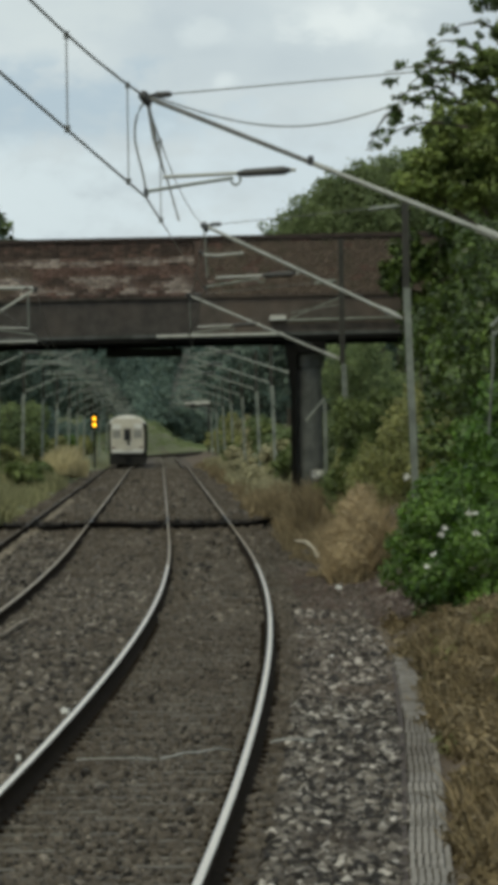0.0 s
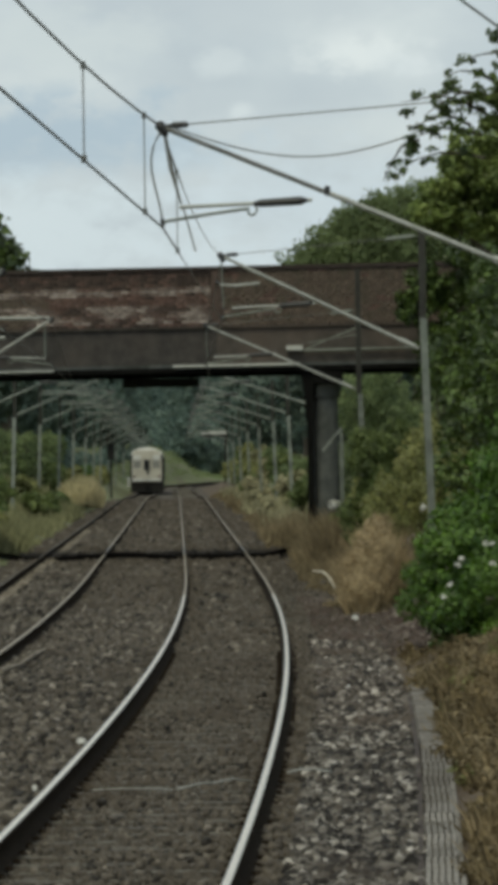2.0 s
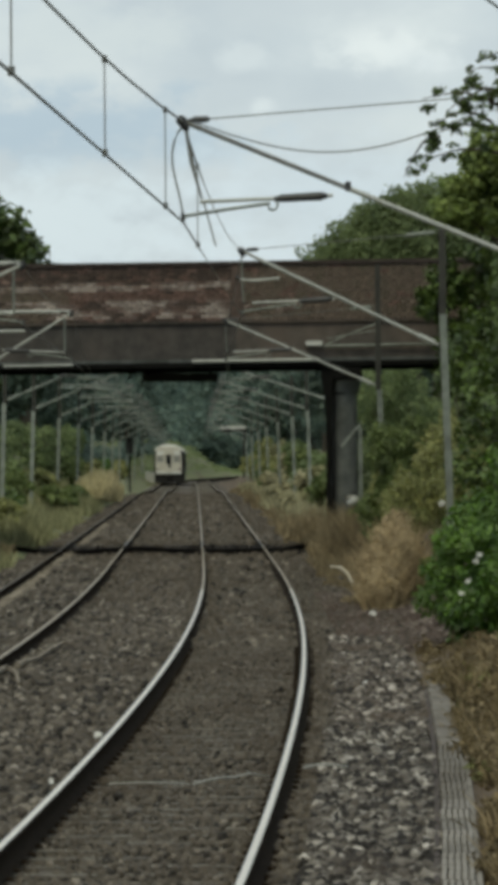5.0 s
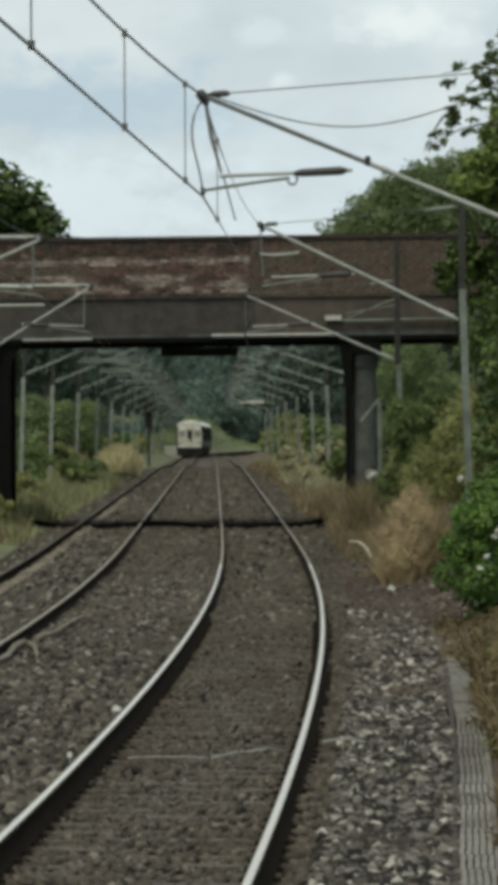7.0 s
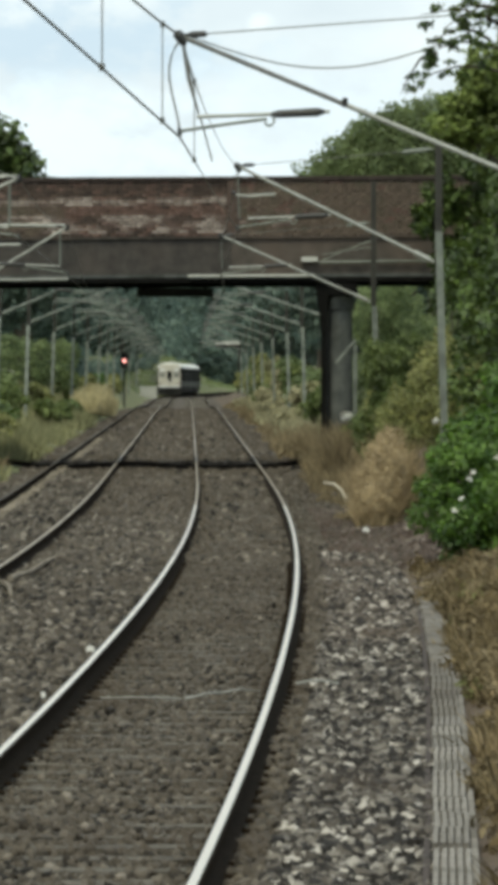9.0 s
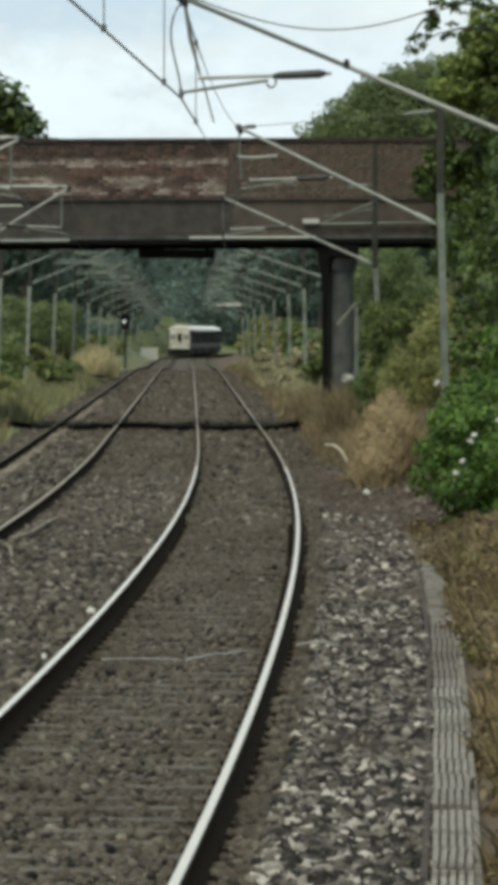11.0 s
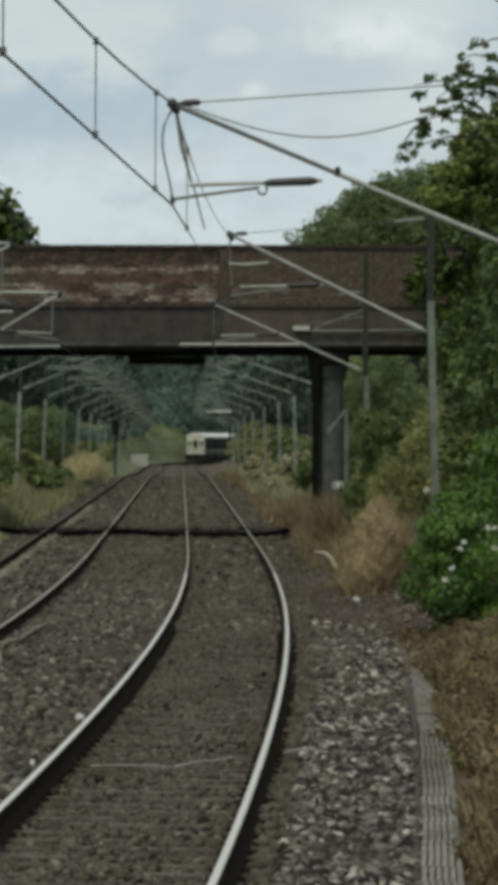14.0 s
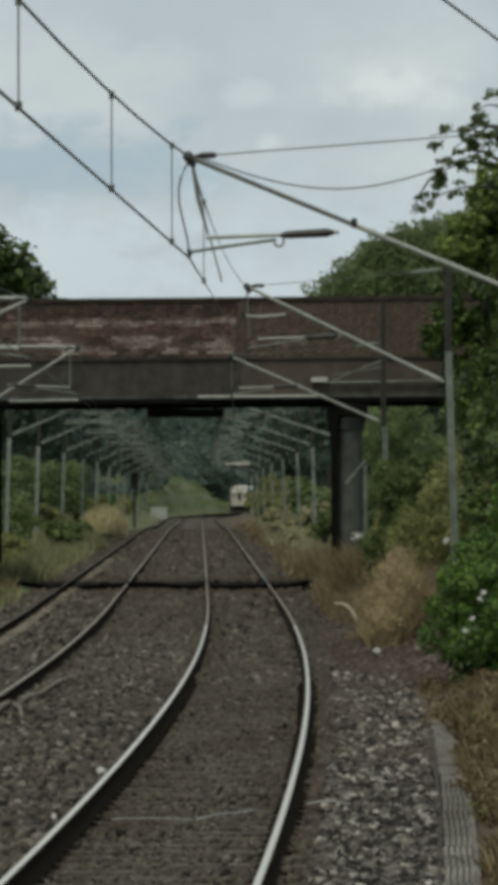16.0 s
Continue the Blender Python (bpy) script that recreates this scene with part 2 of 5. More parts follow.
M_PIERGREY = mat("pier_concrete", (0.06, 0.066, 0.065), (0.115, 0.122, 0.116), 3, 0.95, bump=0.4, c3=(0.04, 0.045, 0.04), scale2=0.9)
M_BARK = mat("bark", (0.05, 0.04, 0.03), (0.10, 0.085, 0.065), 6, 0.95, bump=0.8, stretch=(1, 1, 0.3))
M_LEAF = mat("tree_leaf", (0.032, 0.06, 0.016), (0.115, 0.16, 0.042), 1.2, 0.45, bump=0, island=0.55, through_light=0.25)
# brighter copy of tree_leaf for crowns, the light on them put into the colour
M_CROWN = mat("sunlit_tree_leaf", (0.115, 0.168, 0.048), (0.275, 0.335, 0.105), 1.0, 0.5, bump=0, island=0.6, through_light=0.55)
M_DOME = mat("grey_green_leaf", (0.102, 0.14, 0.062), (0.205, 0.258, 0.112), 0.6, 0.7, bump=0, island=0.35, through_light=0.5)
# ivy's own dark green, deepened for the shaded hollow under the crowns
M_IVY = mat("dark_ivy_leaf", (0.024, 0.048, 0.010), (0.096, 0.145, 0.027), 1.4, 0.5, bump=0, island=0.6, through_light=0.22)
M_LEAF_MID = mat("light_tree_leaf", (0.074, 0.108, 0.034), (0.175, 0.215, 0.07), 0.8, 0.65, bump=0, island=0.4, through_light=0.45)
# distant foliage: the haze is mixed in as a paler, bluer green
M_LEAF_FAR = mat("hazed_wood_leaf", (0.088, 0.136, 0.115), (0.172, 0.226, 0.187), 0.5, 0.7, bump=0, island=0.4, through_light=0.5)
M_BUSH = mat("bush_leaf", (0.026, 0.071, 0.008), (0.115, 0.208, 0.024), 1.6, 0.52, bump=0, island=0.55, through_light=0.25)
M_OLIVE = mat("olive_scrub_leaf", (0.128, 0.145, 0.053), (0.28, 0.28, 0.106), 0.7, 0.7, bump=0, island=0.45, through_light=0.4)
M_DRY = mat("dry_grass", (0.275, 0.208, 0.12), (0.45, 0.352, 0.212), 1.2, 0.85, bump=0, island=0.4, through_light=0.3)
M_STRAW = mat("straw_grass", (0.40, 0.345, 0.195), (0.60, 0.53, 0.32), 1.2, 0.85, bump=0, island=0.3, through_light=0.3)
M_RUSSET = mat("russet_weed", (0.08184, 0.064, 0.03268), (0.22, 0.165, 0.086), 1.2, 0.9, bump=0, island=0.45, through_light=0.2)
M_DEAD = mat("dead_weed", (0.125, 0.098, 0.058), (0.275, 0.218, 0.13), 1.2, 0.9, bump=0, island=0.45, through_light=0.2)
M_GRASS = mat("bank_grass", (0.165, 0.168, 0.088), (0.31, 0.30, 0.162), 1.2, 0.85, bump=0, island=0.4, through_light=0.3)
M_PALEGRASS = mat("pale_grey_grass", (0.24, 0.225, 0.135), (0.40, 0.375, 0.24), 1.2, 0.9, bump=0, island=0.4, through_light=0.3)
M_BANKGRASS = mat("far_bank_grass", (0.14, 0.185, 0.085), (0.24, 0.29, 0.14), 1.2, 0.85, bump=0, island=0.3, through_light=0.3)
M_BANK = mat("bank_soil", (0.09, 0.11, 0.048), (0.16, 0.175, 0.08), 2.0, 0.95, bump=0.6, c3=(0.10, 0.085, 0.05), scale2=0.25)
M_BLOSSOM = mat("white_blossom", (0.7, 0.7, 0.66), (0.8, 0.8, 0.77), 6, 0.8, bump=0)
M_SOIL = mat("brown_soil", (0.06, 0.044, 0.032), (0.135, 0.10, 0.075), 9, 0.95, bump=0.9, c3=(0.10, 0.075, 0.04472), scale2=1.6)
M_CREAM = mat("cream_train_paint", (0.49, 0.46, 0.395), (0.61, 0.585, 0.515), 1.5, 0.5, bump=0.05)
M_WHITE = mat("white_train_paint", (0.66, 0.66, 0.64), (0.74, 0.74, 0.72), 1.5, 0.5, bump=0.05)
M_NAVY = mat("dark_train_paint", (0.010, 0.012, 0.013), (0.018, 0.02, 0.021), 1.5, 0.8, bump=0.05, spec=0.08)
M_SIDE = mat("grey_train_panel", (0.11, 0.118, 0.112), (0.16, 0.168, 0.16), 1.5, 0.6, bump=0.05)
M_GLASS = mat("dark_tinted_glass", (0.012, 0.013, 0.014), (0.018, 0.019, 0.02), 2, 0.12, bump=0)
M_SIDEGLASS = mat("dark_carriage_window", (0.012, 0.013, 0.014), (0.018, 0.019, 0.02), 2, 0.6, bump=0, spec=0.1)
M_SCREEN = mat("cab_windscreen", (0.24, 0.24, 0.225), (0.32, 0.32, 0.30), 2, 0.15, bump=0)
M_BLACK = mat("underframe_black", (0.008, 0.008, 0.008), (0.016, 0.015, 0.014), 4, 0.85, bump=0.3)
M_CABINET = mat("pale_grey_cabinet_paint", (0.46, 0.46, 0.43), (0.58, 0.58, 0.54), 3, 0.7, bump=0.1)
M_RED = mat("red_signal_lens", (0.95, 0.34, 0.32), (1.0, 0.42, 0.40), 2, 0.3, bump=0, glow=1.5)
M_AMBER = mat("amber_signal_lens", (1.0, 0.42, 0.02), (1.0, 0.50, 0.03), 2, 0.3, bump=0, glow=3.0)
M_CLEAR = mat("dull_white_signal_lens", (0.62, 0.66, 0.66), (0.70, 0.72, 0.72), 2, 0.3, bump=0, glow=0.5)
M_TAIL = mat("red_tail_lamp", (0.08, 0.015, 0.012), (0.1, 0.02, 0.015), 2, 0.3, bump=0)


# ---- mesh helpers ----
def flat_mesh(name, verts, faces, mats, index=None):
    """A mesh from arrays: verts (n, 3), faces (m, 3 or 4)."""
    v, f = np.asarray(verts, float), np.asarray(faces, int)
    me = bpy.data.meshes.new(name)
    me.vertices.add(len(v))
    me.vertices.foreach_set("co", v.ravel())
    me.loops.add(f.size)
    me.loops.foreach_set("vertex_index", f.ravel())
    me.polygons.add(len(f))
    me.polygons.foreach_set("loop_start", np.arange(len(f)) * f.shape[1])
    if index is not None:
        me.polygons.foreach_set("material_index", np.asarray(index, int))
    for m in mats:
        me.materials.append(m)
    me.update(calc_edges=True)
    return me


def part(name, bm, material, parent, label=""):
    me = bpy.data.meshes.new(name)
    bm.to_mesh(me)
    bm.free()
    me.materials.append(material)
    ob = new(name, me)
    ob.parent = parent
    return tagged(ob, label)


def mesh_part(name, me, parent, label="", kind=""):
    ob = new(name, me)
    ob.parent = parent
    return tagged(ob, label, kind=kind)


def thing(name, label, category, m=None, group="", kind=""):
    ob = tagged(new(name), label, category, group, kind)
    ob.empty_display_size = 0.2
    if m is not None:
        ob.matrix_world = m
    return ob


def box(bm, x0, x1, y0, y1, z0, z1, bevel=0.0):
    vs = bmesh.ops.create_cube(bm, size=1.0)["verts"]
    for v in vs:
        v.co = Vector(((x0 + x1) / 2 + v.co.x * (x1 - x0), (y0 + y1) / 2 + v.co.y * (y1 - y0), (z0 + z1) / 2 + v.co.z * (z1 - z0)))
    if bevel:
        bmesh.ops.bevel(bm, geom=list({e for v in vs for e in v.link_edges}), offset=bevel, segments=2, affect="EDGES")
    return bm


def boxed(x0, x1, y0, y1, z0, z1, bevel=0.0):
    return box(bmesh.new(), x0, x1, y0, y1, z0, z1, bevel)


def tube(bm, path, radius, sides=8):
    """A tube along points; radius: one number or one for each point."""
    pts = [Vector(p) for p in path]
    rad = [radius] * len(pts) if isinstance(radius, (int, float)) else list(radius)
    rings = []
    for i, p in enumerate(pts):
        way = (pts[min(i + 1, len(pts) - 1)] - pts[max(i - 1, 0)]).normalized()
        side = way.cross(Vector((0, 0, 1)) if abs(way.z) < 0.95 else Vector((1, 0, 0))).normalized()
        up = side.cross(way)
        rings.append([bm.verts.new(p + rad[i] * (math.cos(a) * side + math.sin(a) * up)) for a in (2 * math.pi * k / sides for k in range(sides))])
    for a, b in zip(rings, rings[1:]):
        for k in range(sides):
            bm.faces.new((a[k], a[(k + 1) % sides], b[(k + 1) % sides], b[k]))
    bm.faces.new(rings[0][::-1])
    bm.faces.new(rings[-1])
    return bm


def tubed(path, radius, sides=8):
    return tube(bmesh.new(), path, radius, sides)


# ---- the line of the track ----
GAUGE, SPACING = 1.435, 3.4
LINE_Y = np.arange(-60.0, 1600.0, 1.0)
BEND_Y = (-60, 20, 37, 49, 63, 82, 108, 130, 400, 500, 560, 610, 650, 690, 740, 800, 900, 1600)
BEND = (0.085, 0.044, 0.031, 0.024, 0.0155, 0.0048, -0.004, -0.0047, -0.005, -0.006, -0.005, 0.003, 0.018, 0.038, 0.066, 0.10, 0.16, 0.40)
LINE_X = np.cumsum(np.interp(LINE_Y, BEND_Y, BEND))
LINE_X += 0.335 - np.interp(71.7, LINE_Y, LINE_X)


def track_x(y):
    return np.interp(y, LINE_Y, LINE_X)


def track_z(y):
    return np.interp(y, (330, 412, 527, 607, 690, 1600), (0, -0.45, -0.6, -0.75, -0.95, -0.95))


def on_line(u, y, z):
    """A place u metres to the right of the near track's centre, y metres out, z over its rail."""
    return float(track_x(y) + u), float(y), float(track_z(y) + z)


# ---- the ground ----
def ground_z(u, y):
    """Height of the ground over the rail, u metres right of the near track's centre."""
    far = np.clip((y - 560) / 80, 0, 1)
    crest = np.interp(y, (640, 700, 740, 770, 800, 822, 1000), (1.0, 2.0, 2.1, 1.8, 0.95, 0.2, 0.1))
    near = np.interp(u, (-60, -16, -12, -6.6, -5.6, -5.1, 1.75, 2.25, 3.0, 4.2, 9, 20, 60), (3.6, 3.2, 2.2, 0.25, -0.12, -0.2, -0.2, -0.2, 0.0, 0.55, 3.4, 5.0, 5.5))
    bank = np.interp(u, (-60, -16, -12.5, -9, -6.4, -5.6, -5.1, 1.75, 2.6, 4.2, 9, 20, 60), (2.8, 2.7, 2.6, 2.26, 0.25, -0.15, -0.2, -0.2, -0.15, 0.4, 3.4, 5.0, 5.5))
    return near * (1 - far) + np.where(u < -5.6, bank * crest, bank) * far


US = np.array([-2600, -900, -300, -120, -60, -40, -28, -20, -16, -14, -12.5, -11, -9.5, -8, -7, -6.4, -5.9, -5.5, -5.1, -4.5, -3.4, -2.4, -1.7, -0.9, 0, 0.9, 1.4, 1.75, 1.95, 2.2, 2.4, 2.7, 3, 3.4, 3.8, 4.3, 5, 6, 7, 8, 9.5, 11, 14, 18, 25, 40, 60, 120, 300, 900, 2600])
YS = np.concatenate([np.arange(-60, 20, 8), np.arange(20, 120, 1.5), np.arange(120, 300, 4), np.arange(300, 900, 10), np.arange(900, 1600, 35), [1650, 1800, 2100, 2600, 3400, 4500]])
UU, YY = np.meshgrid(US, YS)
ZZ = ground_z(UU, YY) + track_z(YY)
rough = np.random.RandomState(4)
ZZ += np.where((UU > 2.3) | (UU < -5.4), rough.uniform(-0.09, 0.09, UU.shape), np.where((UU > -5) & (UU < 1.6), rough.uniform(-0.012, 0.012, UU.shape), 0))
gv = np.stack([track_x(YY) + UU, YY, ZZ], -1).reshape(-1, 3)
nu = len(US)
ii, jj = np.meshgrid(np.arange(len(YS) - 1), np.arange(nu - 1), indexing="ij")
a0 = (ii * nu + jj).ravel()
gf = np.stack([a0, a0 + 1, a0 + nu + 1, a0 + nu], -1)
umid = ((US[:-1] + US[1:]) / 2)[jj.ravel()]
gi = np.where((umid > -5.2) & (umid < 1.8), 0, np.where((umid >= 1.8) & (umid < 4.4), 1, 2))
ground = tagged(new("ground", flat_mesh("ground", gv, gf, [M_GROUND, M_SOIL, M_BANK], gi)), "dark ballast bed between brown weedy verges and banks", "ground", kind="structure")


# ---- loose stones ----
CUBE = np.array([(-1, -1, -1), (1, -1, -1), (1, 1, -1), (-1, 1, -1), (-1, -1, 1), (1, -1, 1), (1, 1, 1), (-1, 1, 1)], float)
CUBE_F = np.array([(0, 3, 2, 1), (4, 5, 6, 7), (0, 1, 5, 4), (1, 2, 6, 5), (2, 3, 7, 6), (3, 0, 4, 7)])


def spin(rng, n):
    """n random turns as matrices."""
    q = rng.normal(size=(n, 4))
    q /= np.linalg.norm(q, axis=1)[:, None]
    w, x, y, z = q.T
    return np.stack([1 - 2 * (y * y + z * z), 2 * (x * y - z * w), 2 * (x * z + y * w), 2 * (x * y + z * w), 1 - 2 * (x * x + z * z), 2 * (y * z - x * w),
                     2 * (x * z - y * w), 2 * (y * z + x * w), 1 - 2 * (x * x + y * y)], -1).reshape(n, 3, 3)


def stones(name, label, u0, u1, y0, y1, count, size, material, seed, lift=0.0):
    rng = np.random.RandomState(seed)
    y = y0 + (y1 - y0) * rng.uniform(0, 1, count) ** 1.35
    u = rng.uniform(u0, u1, count)
    z = ground_z(u, y) + track_z(y) + lift + rng.uniform(-0.026, 0.026, count) + 0.014 * np.sin(u * 4.1 + y * 1.7) * np.sin(y * 2.3 + u)
    v = CUBE[None] * rng.uniform(0.55, 1.0, (count, 1, 3)) + rng.uniform(-0.34, 0.34, (count, 8, 3))
    v = np.einsum("nij,nkj->nki", spin(rng, count), v) * (size / 2 * rng.uniform(0.5, 1.25, (count, 1, 1)))
    v += np.stack([track_x(y) + u, y, z], -1)[:, None]
    f = (CUBE_F[None] + 8 * np.arange(count)[:, None, None]).reshape(-1, 4)
    return tagged(new(name, flat_mesh(name, v.reshape(-1, 3), f, [material])), label, "ballast", kind="stuff")


stones("ballast_shoulder", "pale grey crushed stone ballast heaped beside the track", 1.0, 1.86, 22, 48, 16000, 0.068, M_STONE_PALE, 1, 0.02)
stones("ballast_shoulder", "pale grey crushed stone ballast heaped beside the track", 1.05, 1.98, 48, 72, 6500, 0.074, M_STONE_MID, 2, 0.012)
stones("ballast_shoulder", "pale grey crushed stone ballast heaped beside the track", 1.0, 1.86, -8, 22, 9000, 0.062, M_STONE_PALE, 14, 0.02)
stones("ballast_bed_stone", "dark dirty ballast stones between and beside the rails", -5.0, 1.1, -8, 22, 15000, 0.075, M_STONE, 15, 0.006)
stones("ballast_verge_stone", "scattered grey and brown stones on the bare verge", 1.2, 2.7, 68, 96, 4200, 0.06, M_STONE_VERGE, 12, 0.006)
stones("ballast_bed_stone", "dark brown-grey dirty ballast stones between the rails", -0.7, 0.66, 22, 72, 20000, 0.047, M_STONE, 3, -0.002)
stones("ballast_bed_stone", "dark brown-grey dirty ballast stones between the two tracks", -2.7, -0.87, 22, 90, 21000, 0.075, M_STONE_SIX, 5, 0.008)
stones("ballast_bed_stone", "dark brown-grey dirty ballast stones on the far track", -5.0, -2.7, 60, 135, 7000, 0.085, M_STONE_SIX, 6, 0.0)
stones("ballast_bed_stone", "dark dirty ballast stones along the rail foot", 0.8, 1.15, 22, 80, 7000, 0.06, M_STONE, 9, 0.0)
stones("ballast_bed_stone", "dirty ballast stones scattered past the shoulder", 0.9, 2.3, 70, 130, 5000, 0.06, M_STONE, 7, 0.0)
stones("ballast_bed_stone", "dirty ballast stones between the rails further out", -2.7, 0.66, 70, 150, 9000, 0.085, M_STONE, 8, 0.0)
stones("ballast_dust_band", "pale dusty chippings along the foot of the far rail", -4.15, -3.98, 58, 190, 5000, 0.07, M_DUST, 16, 0.03)
stones("ballast_bed_stone", "dirty brown ballast stones under the bridge and beyond", -5.1, 1.85, 115, 360, 13000, 0.135, M_STONE, 10, 0.0)


# ---- the two tracks ----
RAIL = [(-0.07, -0.159), (0.07, -0.159), (0.07, -0.148), (0.012, -0.125), (0.012, -0.045), (0.035, -0.032), (0.036, -0.012), (0.023, 0.0), (-0.023, 0.0), (-0.036, -0.012), (-0.035, -0.032), (-0.012, -0.045), (-0.012, -0.125), (-0.07, -0.148)]


def rail_mesh(u, tops):
    ys = np.concatenate([np.arange(-20, 360, 2.0), np.arange(360, 1000, 8.0)])
    prof = np.array(RAIL)
    n, k = len(ys), len(prof)
    v = np.stack([track_x(ys)[:, None] + u + prof[None, :, 0], np.repeat(ys[:, None], k, 1), track_z(ys)[:, None] + prof[None, :, 1]], -1).reshape(-1, 3)
    i, j = np.meshgrid(np.arange(n - 1), np.arange(k), indexing="ij")
    f = np.stack([i * k + j, i * k + (j + 1) % k, (i + 1) * k + (j + 1) % k, (i + 1) * k + j], -1).reshape(-1, 4)
    face, out = j.ravel(), ys[i.ravel()]
    # running surface steps to dimmer tones past 66 and 92 m, imitating the reflection
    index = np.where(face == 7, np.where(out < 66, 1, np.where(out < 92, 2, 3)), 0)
    return flat_mesh("rail", v, f, [M_RUST, *tops], index)


def sleeper_mesh():
    bm = boxed(-1.25, 1.25, -0.125, 0.125, -0.2, 0.0, 0.012)
    for v in bm.verts:
        if v.co.z > -0.05 and abs(v.co.x) < 0.3:
            v.co.z -= 0.012
    me = bpy.data.meshes.new("sleeper")
    bm.to_mesh(me)
    bm.free()
    me.materials.append(M_SLEEPER)
    return me


SLEEPER = sleeper_mesh()
CLIP = flat_mesh("rail_clip", CUBE * (0.026, 0.03, 0.014) * np.where(CUBE[:, 2:] > 0, 0.7, 1.0), CUBE_F, [M_RUST])


def track(centre, label, near):
    root = thing("railway_track", label, "railway track", group="running lines")
    for side in (-1, 1):
        mesh_part("rail", rail_mesh(centre + side * (GAUGE + 0.07) / 2, (M_POLISH, M_POLISH_DIMMED, M_DULL_DIMMED) if near else (M_DULL_DIMMED,) * 3 if side > 0 else (M_DARKTOP,) * 3), root, "rusty steel rail with a polished running surface")
    rng = random.Random(7)
    for i in range(300):
        y = -5.65 + 0.65 * i
        s = mesh_part("sleeper", SLEEPER, root)
        s.matrix_local = pose(*on_line(centre + rng.uniform(-0.02, 0.02), y, -0.181), 0, rng.uniform(-0.3, 0.3), rng.uniform(-0.5, 0.5))
    ys = np.arange(189.35, 700, 0.65)
    cube = CUBE * (1.25, 0.125, 0.1) + (0, 0, -0.1)
    v = cube[None] + np.stack([track_x(ys) + centre, ys, track_z(ys) - 0.196], -1)[:, None]
    f = (CUBE_F[None] + 8 * np.arange(len(ys))[:, None, None]).reshape(-1, 4)
    mesh_part("far_sleeper", flat_mesh("far_sleeper", v.reshape(-1, 3), f, [M_SLEEPER]), root, kind="stuff")
    # spring clips that hold the rail feet
    if near:
        for i in range(74):
            for u in (-0.865, -0.685, 0.637, 0.817):
                c = mesh_part("rail_clip", CLIP, root)
                c.matrix_local = pose(*on_line(u, 21 + 0.65 * i, -0.15), 0, rng.uniform(-5, 5), rng.uniform(-8, 8))
    return root


track(-0.024, "curving railway track with polished rails on dirty ballast", True)
track(-SPACING - 0.09, "second railway track beside it, darker and curving away", False)

# thick black tube across both tracks at the bridge, and a thin pale wire nearer
cross_tube = thing("bonding_cable", "thick black tube laid across both tracks under the bridge", "cable")
part("cable", tubed([on_line(u, 134 + 0.9 * math.sin(u * 0.9), -0.10 + 0.03 * math.sin(u * 2.1 + 1) + 0.07 * math.exp(-((u + 2.0) / 0.9) ** 2) - 0.05 * math.exp(-((u - 0.2) / 0.6) ** 2) + max(0, u - 1.2) * 0.25 + max(0, -4.7 - u) * 0.08) for u in np.arange(-5.5, 2.05, 0.1)], 0.068, 10), M_TUBE, cross_tube)
thin = thing("track_wire", "thin pale wire lying across the sleepers", "wire")
part("wire", tubed([(-0.84, 39.86, -0.118), (-0.62, 39.85, -0.11), (-0.42, 39.9, -0.116), (-0.25, 40.03, -0.135)], 0.0055, 6), M_GALV_PALE, thin)
part("wire", tubed([(-0.22, 40.05, -0.135), (-0.05, 40.27, -0.105), (0.08, 40.48, -0.112), (0.2, 40.72, -0.1), (0.34, 41.0, -0.14)], 0.0075, 6), M_GALV_PALE, thin)
part("wire", tubed([(0.62, 41.75, -0.12), (0.74, 41.84, -0.1), (0.85, 41.9, -0.108), (0.96, 41.97, -0.13)], 0.0085, 6), M_GALV_PALE, thin)

lay = thing("lineside_conduit", "thin pale conduit lying along the ballast between the tracks", "conduit")
part("pipe", tubed([on_line(-2.42 + 0.03 * math.sin(0.6 * y), y, -0.15 + 0.012 * math.sin(1.5 * y)) for y in np.arange(80, 93, 1.0)], 0.022, 6), M_DUST, lay)

driftwood = thing("broken_branch", "pale bleached branches lying between the two tracks", "branch")
part("branch", tubed([(-2.6, 56.4, -0.13), (-2.477, 57.6, -0.1), (-2.497, 59.9, -0.09), (-2.43, 61.0, -0.09), (-2.28, 60.0, -0.1), (-2.18, 58.0, -0.14)], [0.02, 0.032, 0.036, 0.034, 0.028, 0.015], 7), M_DUST, driftwood)
part("branch", tubed([(-2.36, 62.4, -0.11), (-2.3, 63.3, -0.1), (-2.21, 64.7, -0.12), (-2.13, 67.8, -0.11), (-2.05, 71.0, -0.14)], [0.04, 0.032, 0.024, 0.03, 0.015], 7), M_DUST, driftwood)

# ---- the cable trough along the cess ----
trough = thing("cable_trough", "weathered concrete cable trough with ribbed lids along the ballast", "cable trough")
TRO = lambda y: np.interp(y, (20, 33, 58, 75), (1.775, 1.825, 2.03, 2.13))


def gusset(pts, y0, y1):
    """A plate with the outline pts (x, z) from y0 to y1."""
    bm = bmesh.new()
    a, b = [bm.verts.new((x, y0, z)) for x, z in pts], [bm.verts.new((x, y1, z)) for x, z in pts]
    for k in range(len(pts)):
        bm.faces.new((a[k], a[(k + 1) % len(pts)], b[(k + 1) % len(pts)], b[k]))
    bm.faces.new(a[::-1])
    bm.faces.new(b)
    return bm


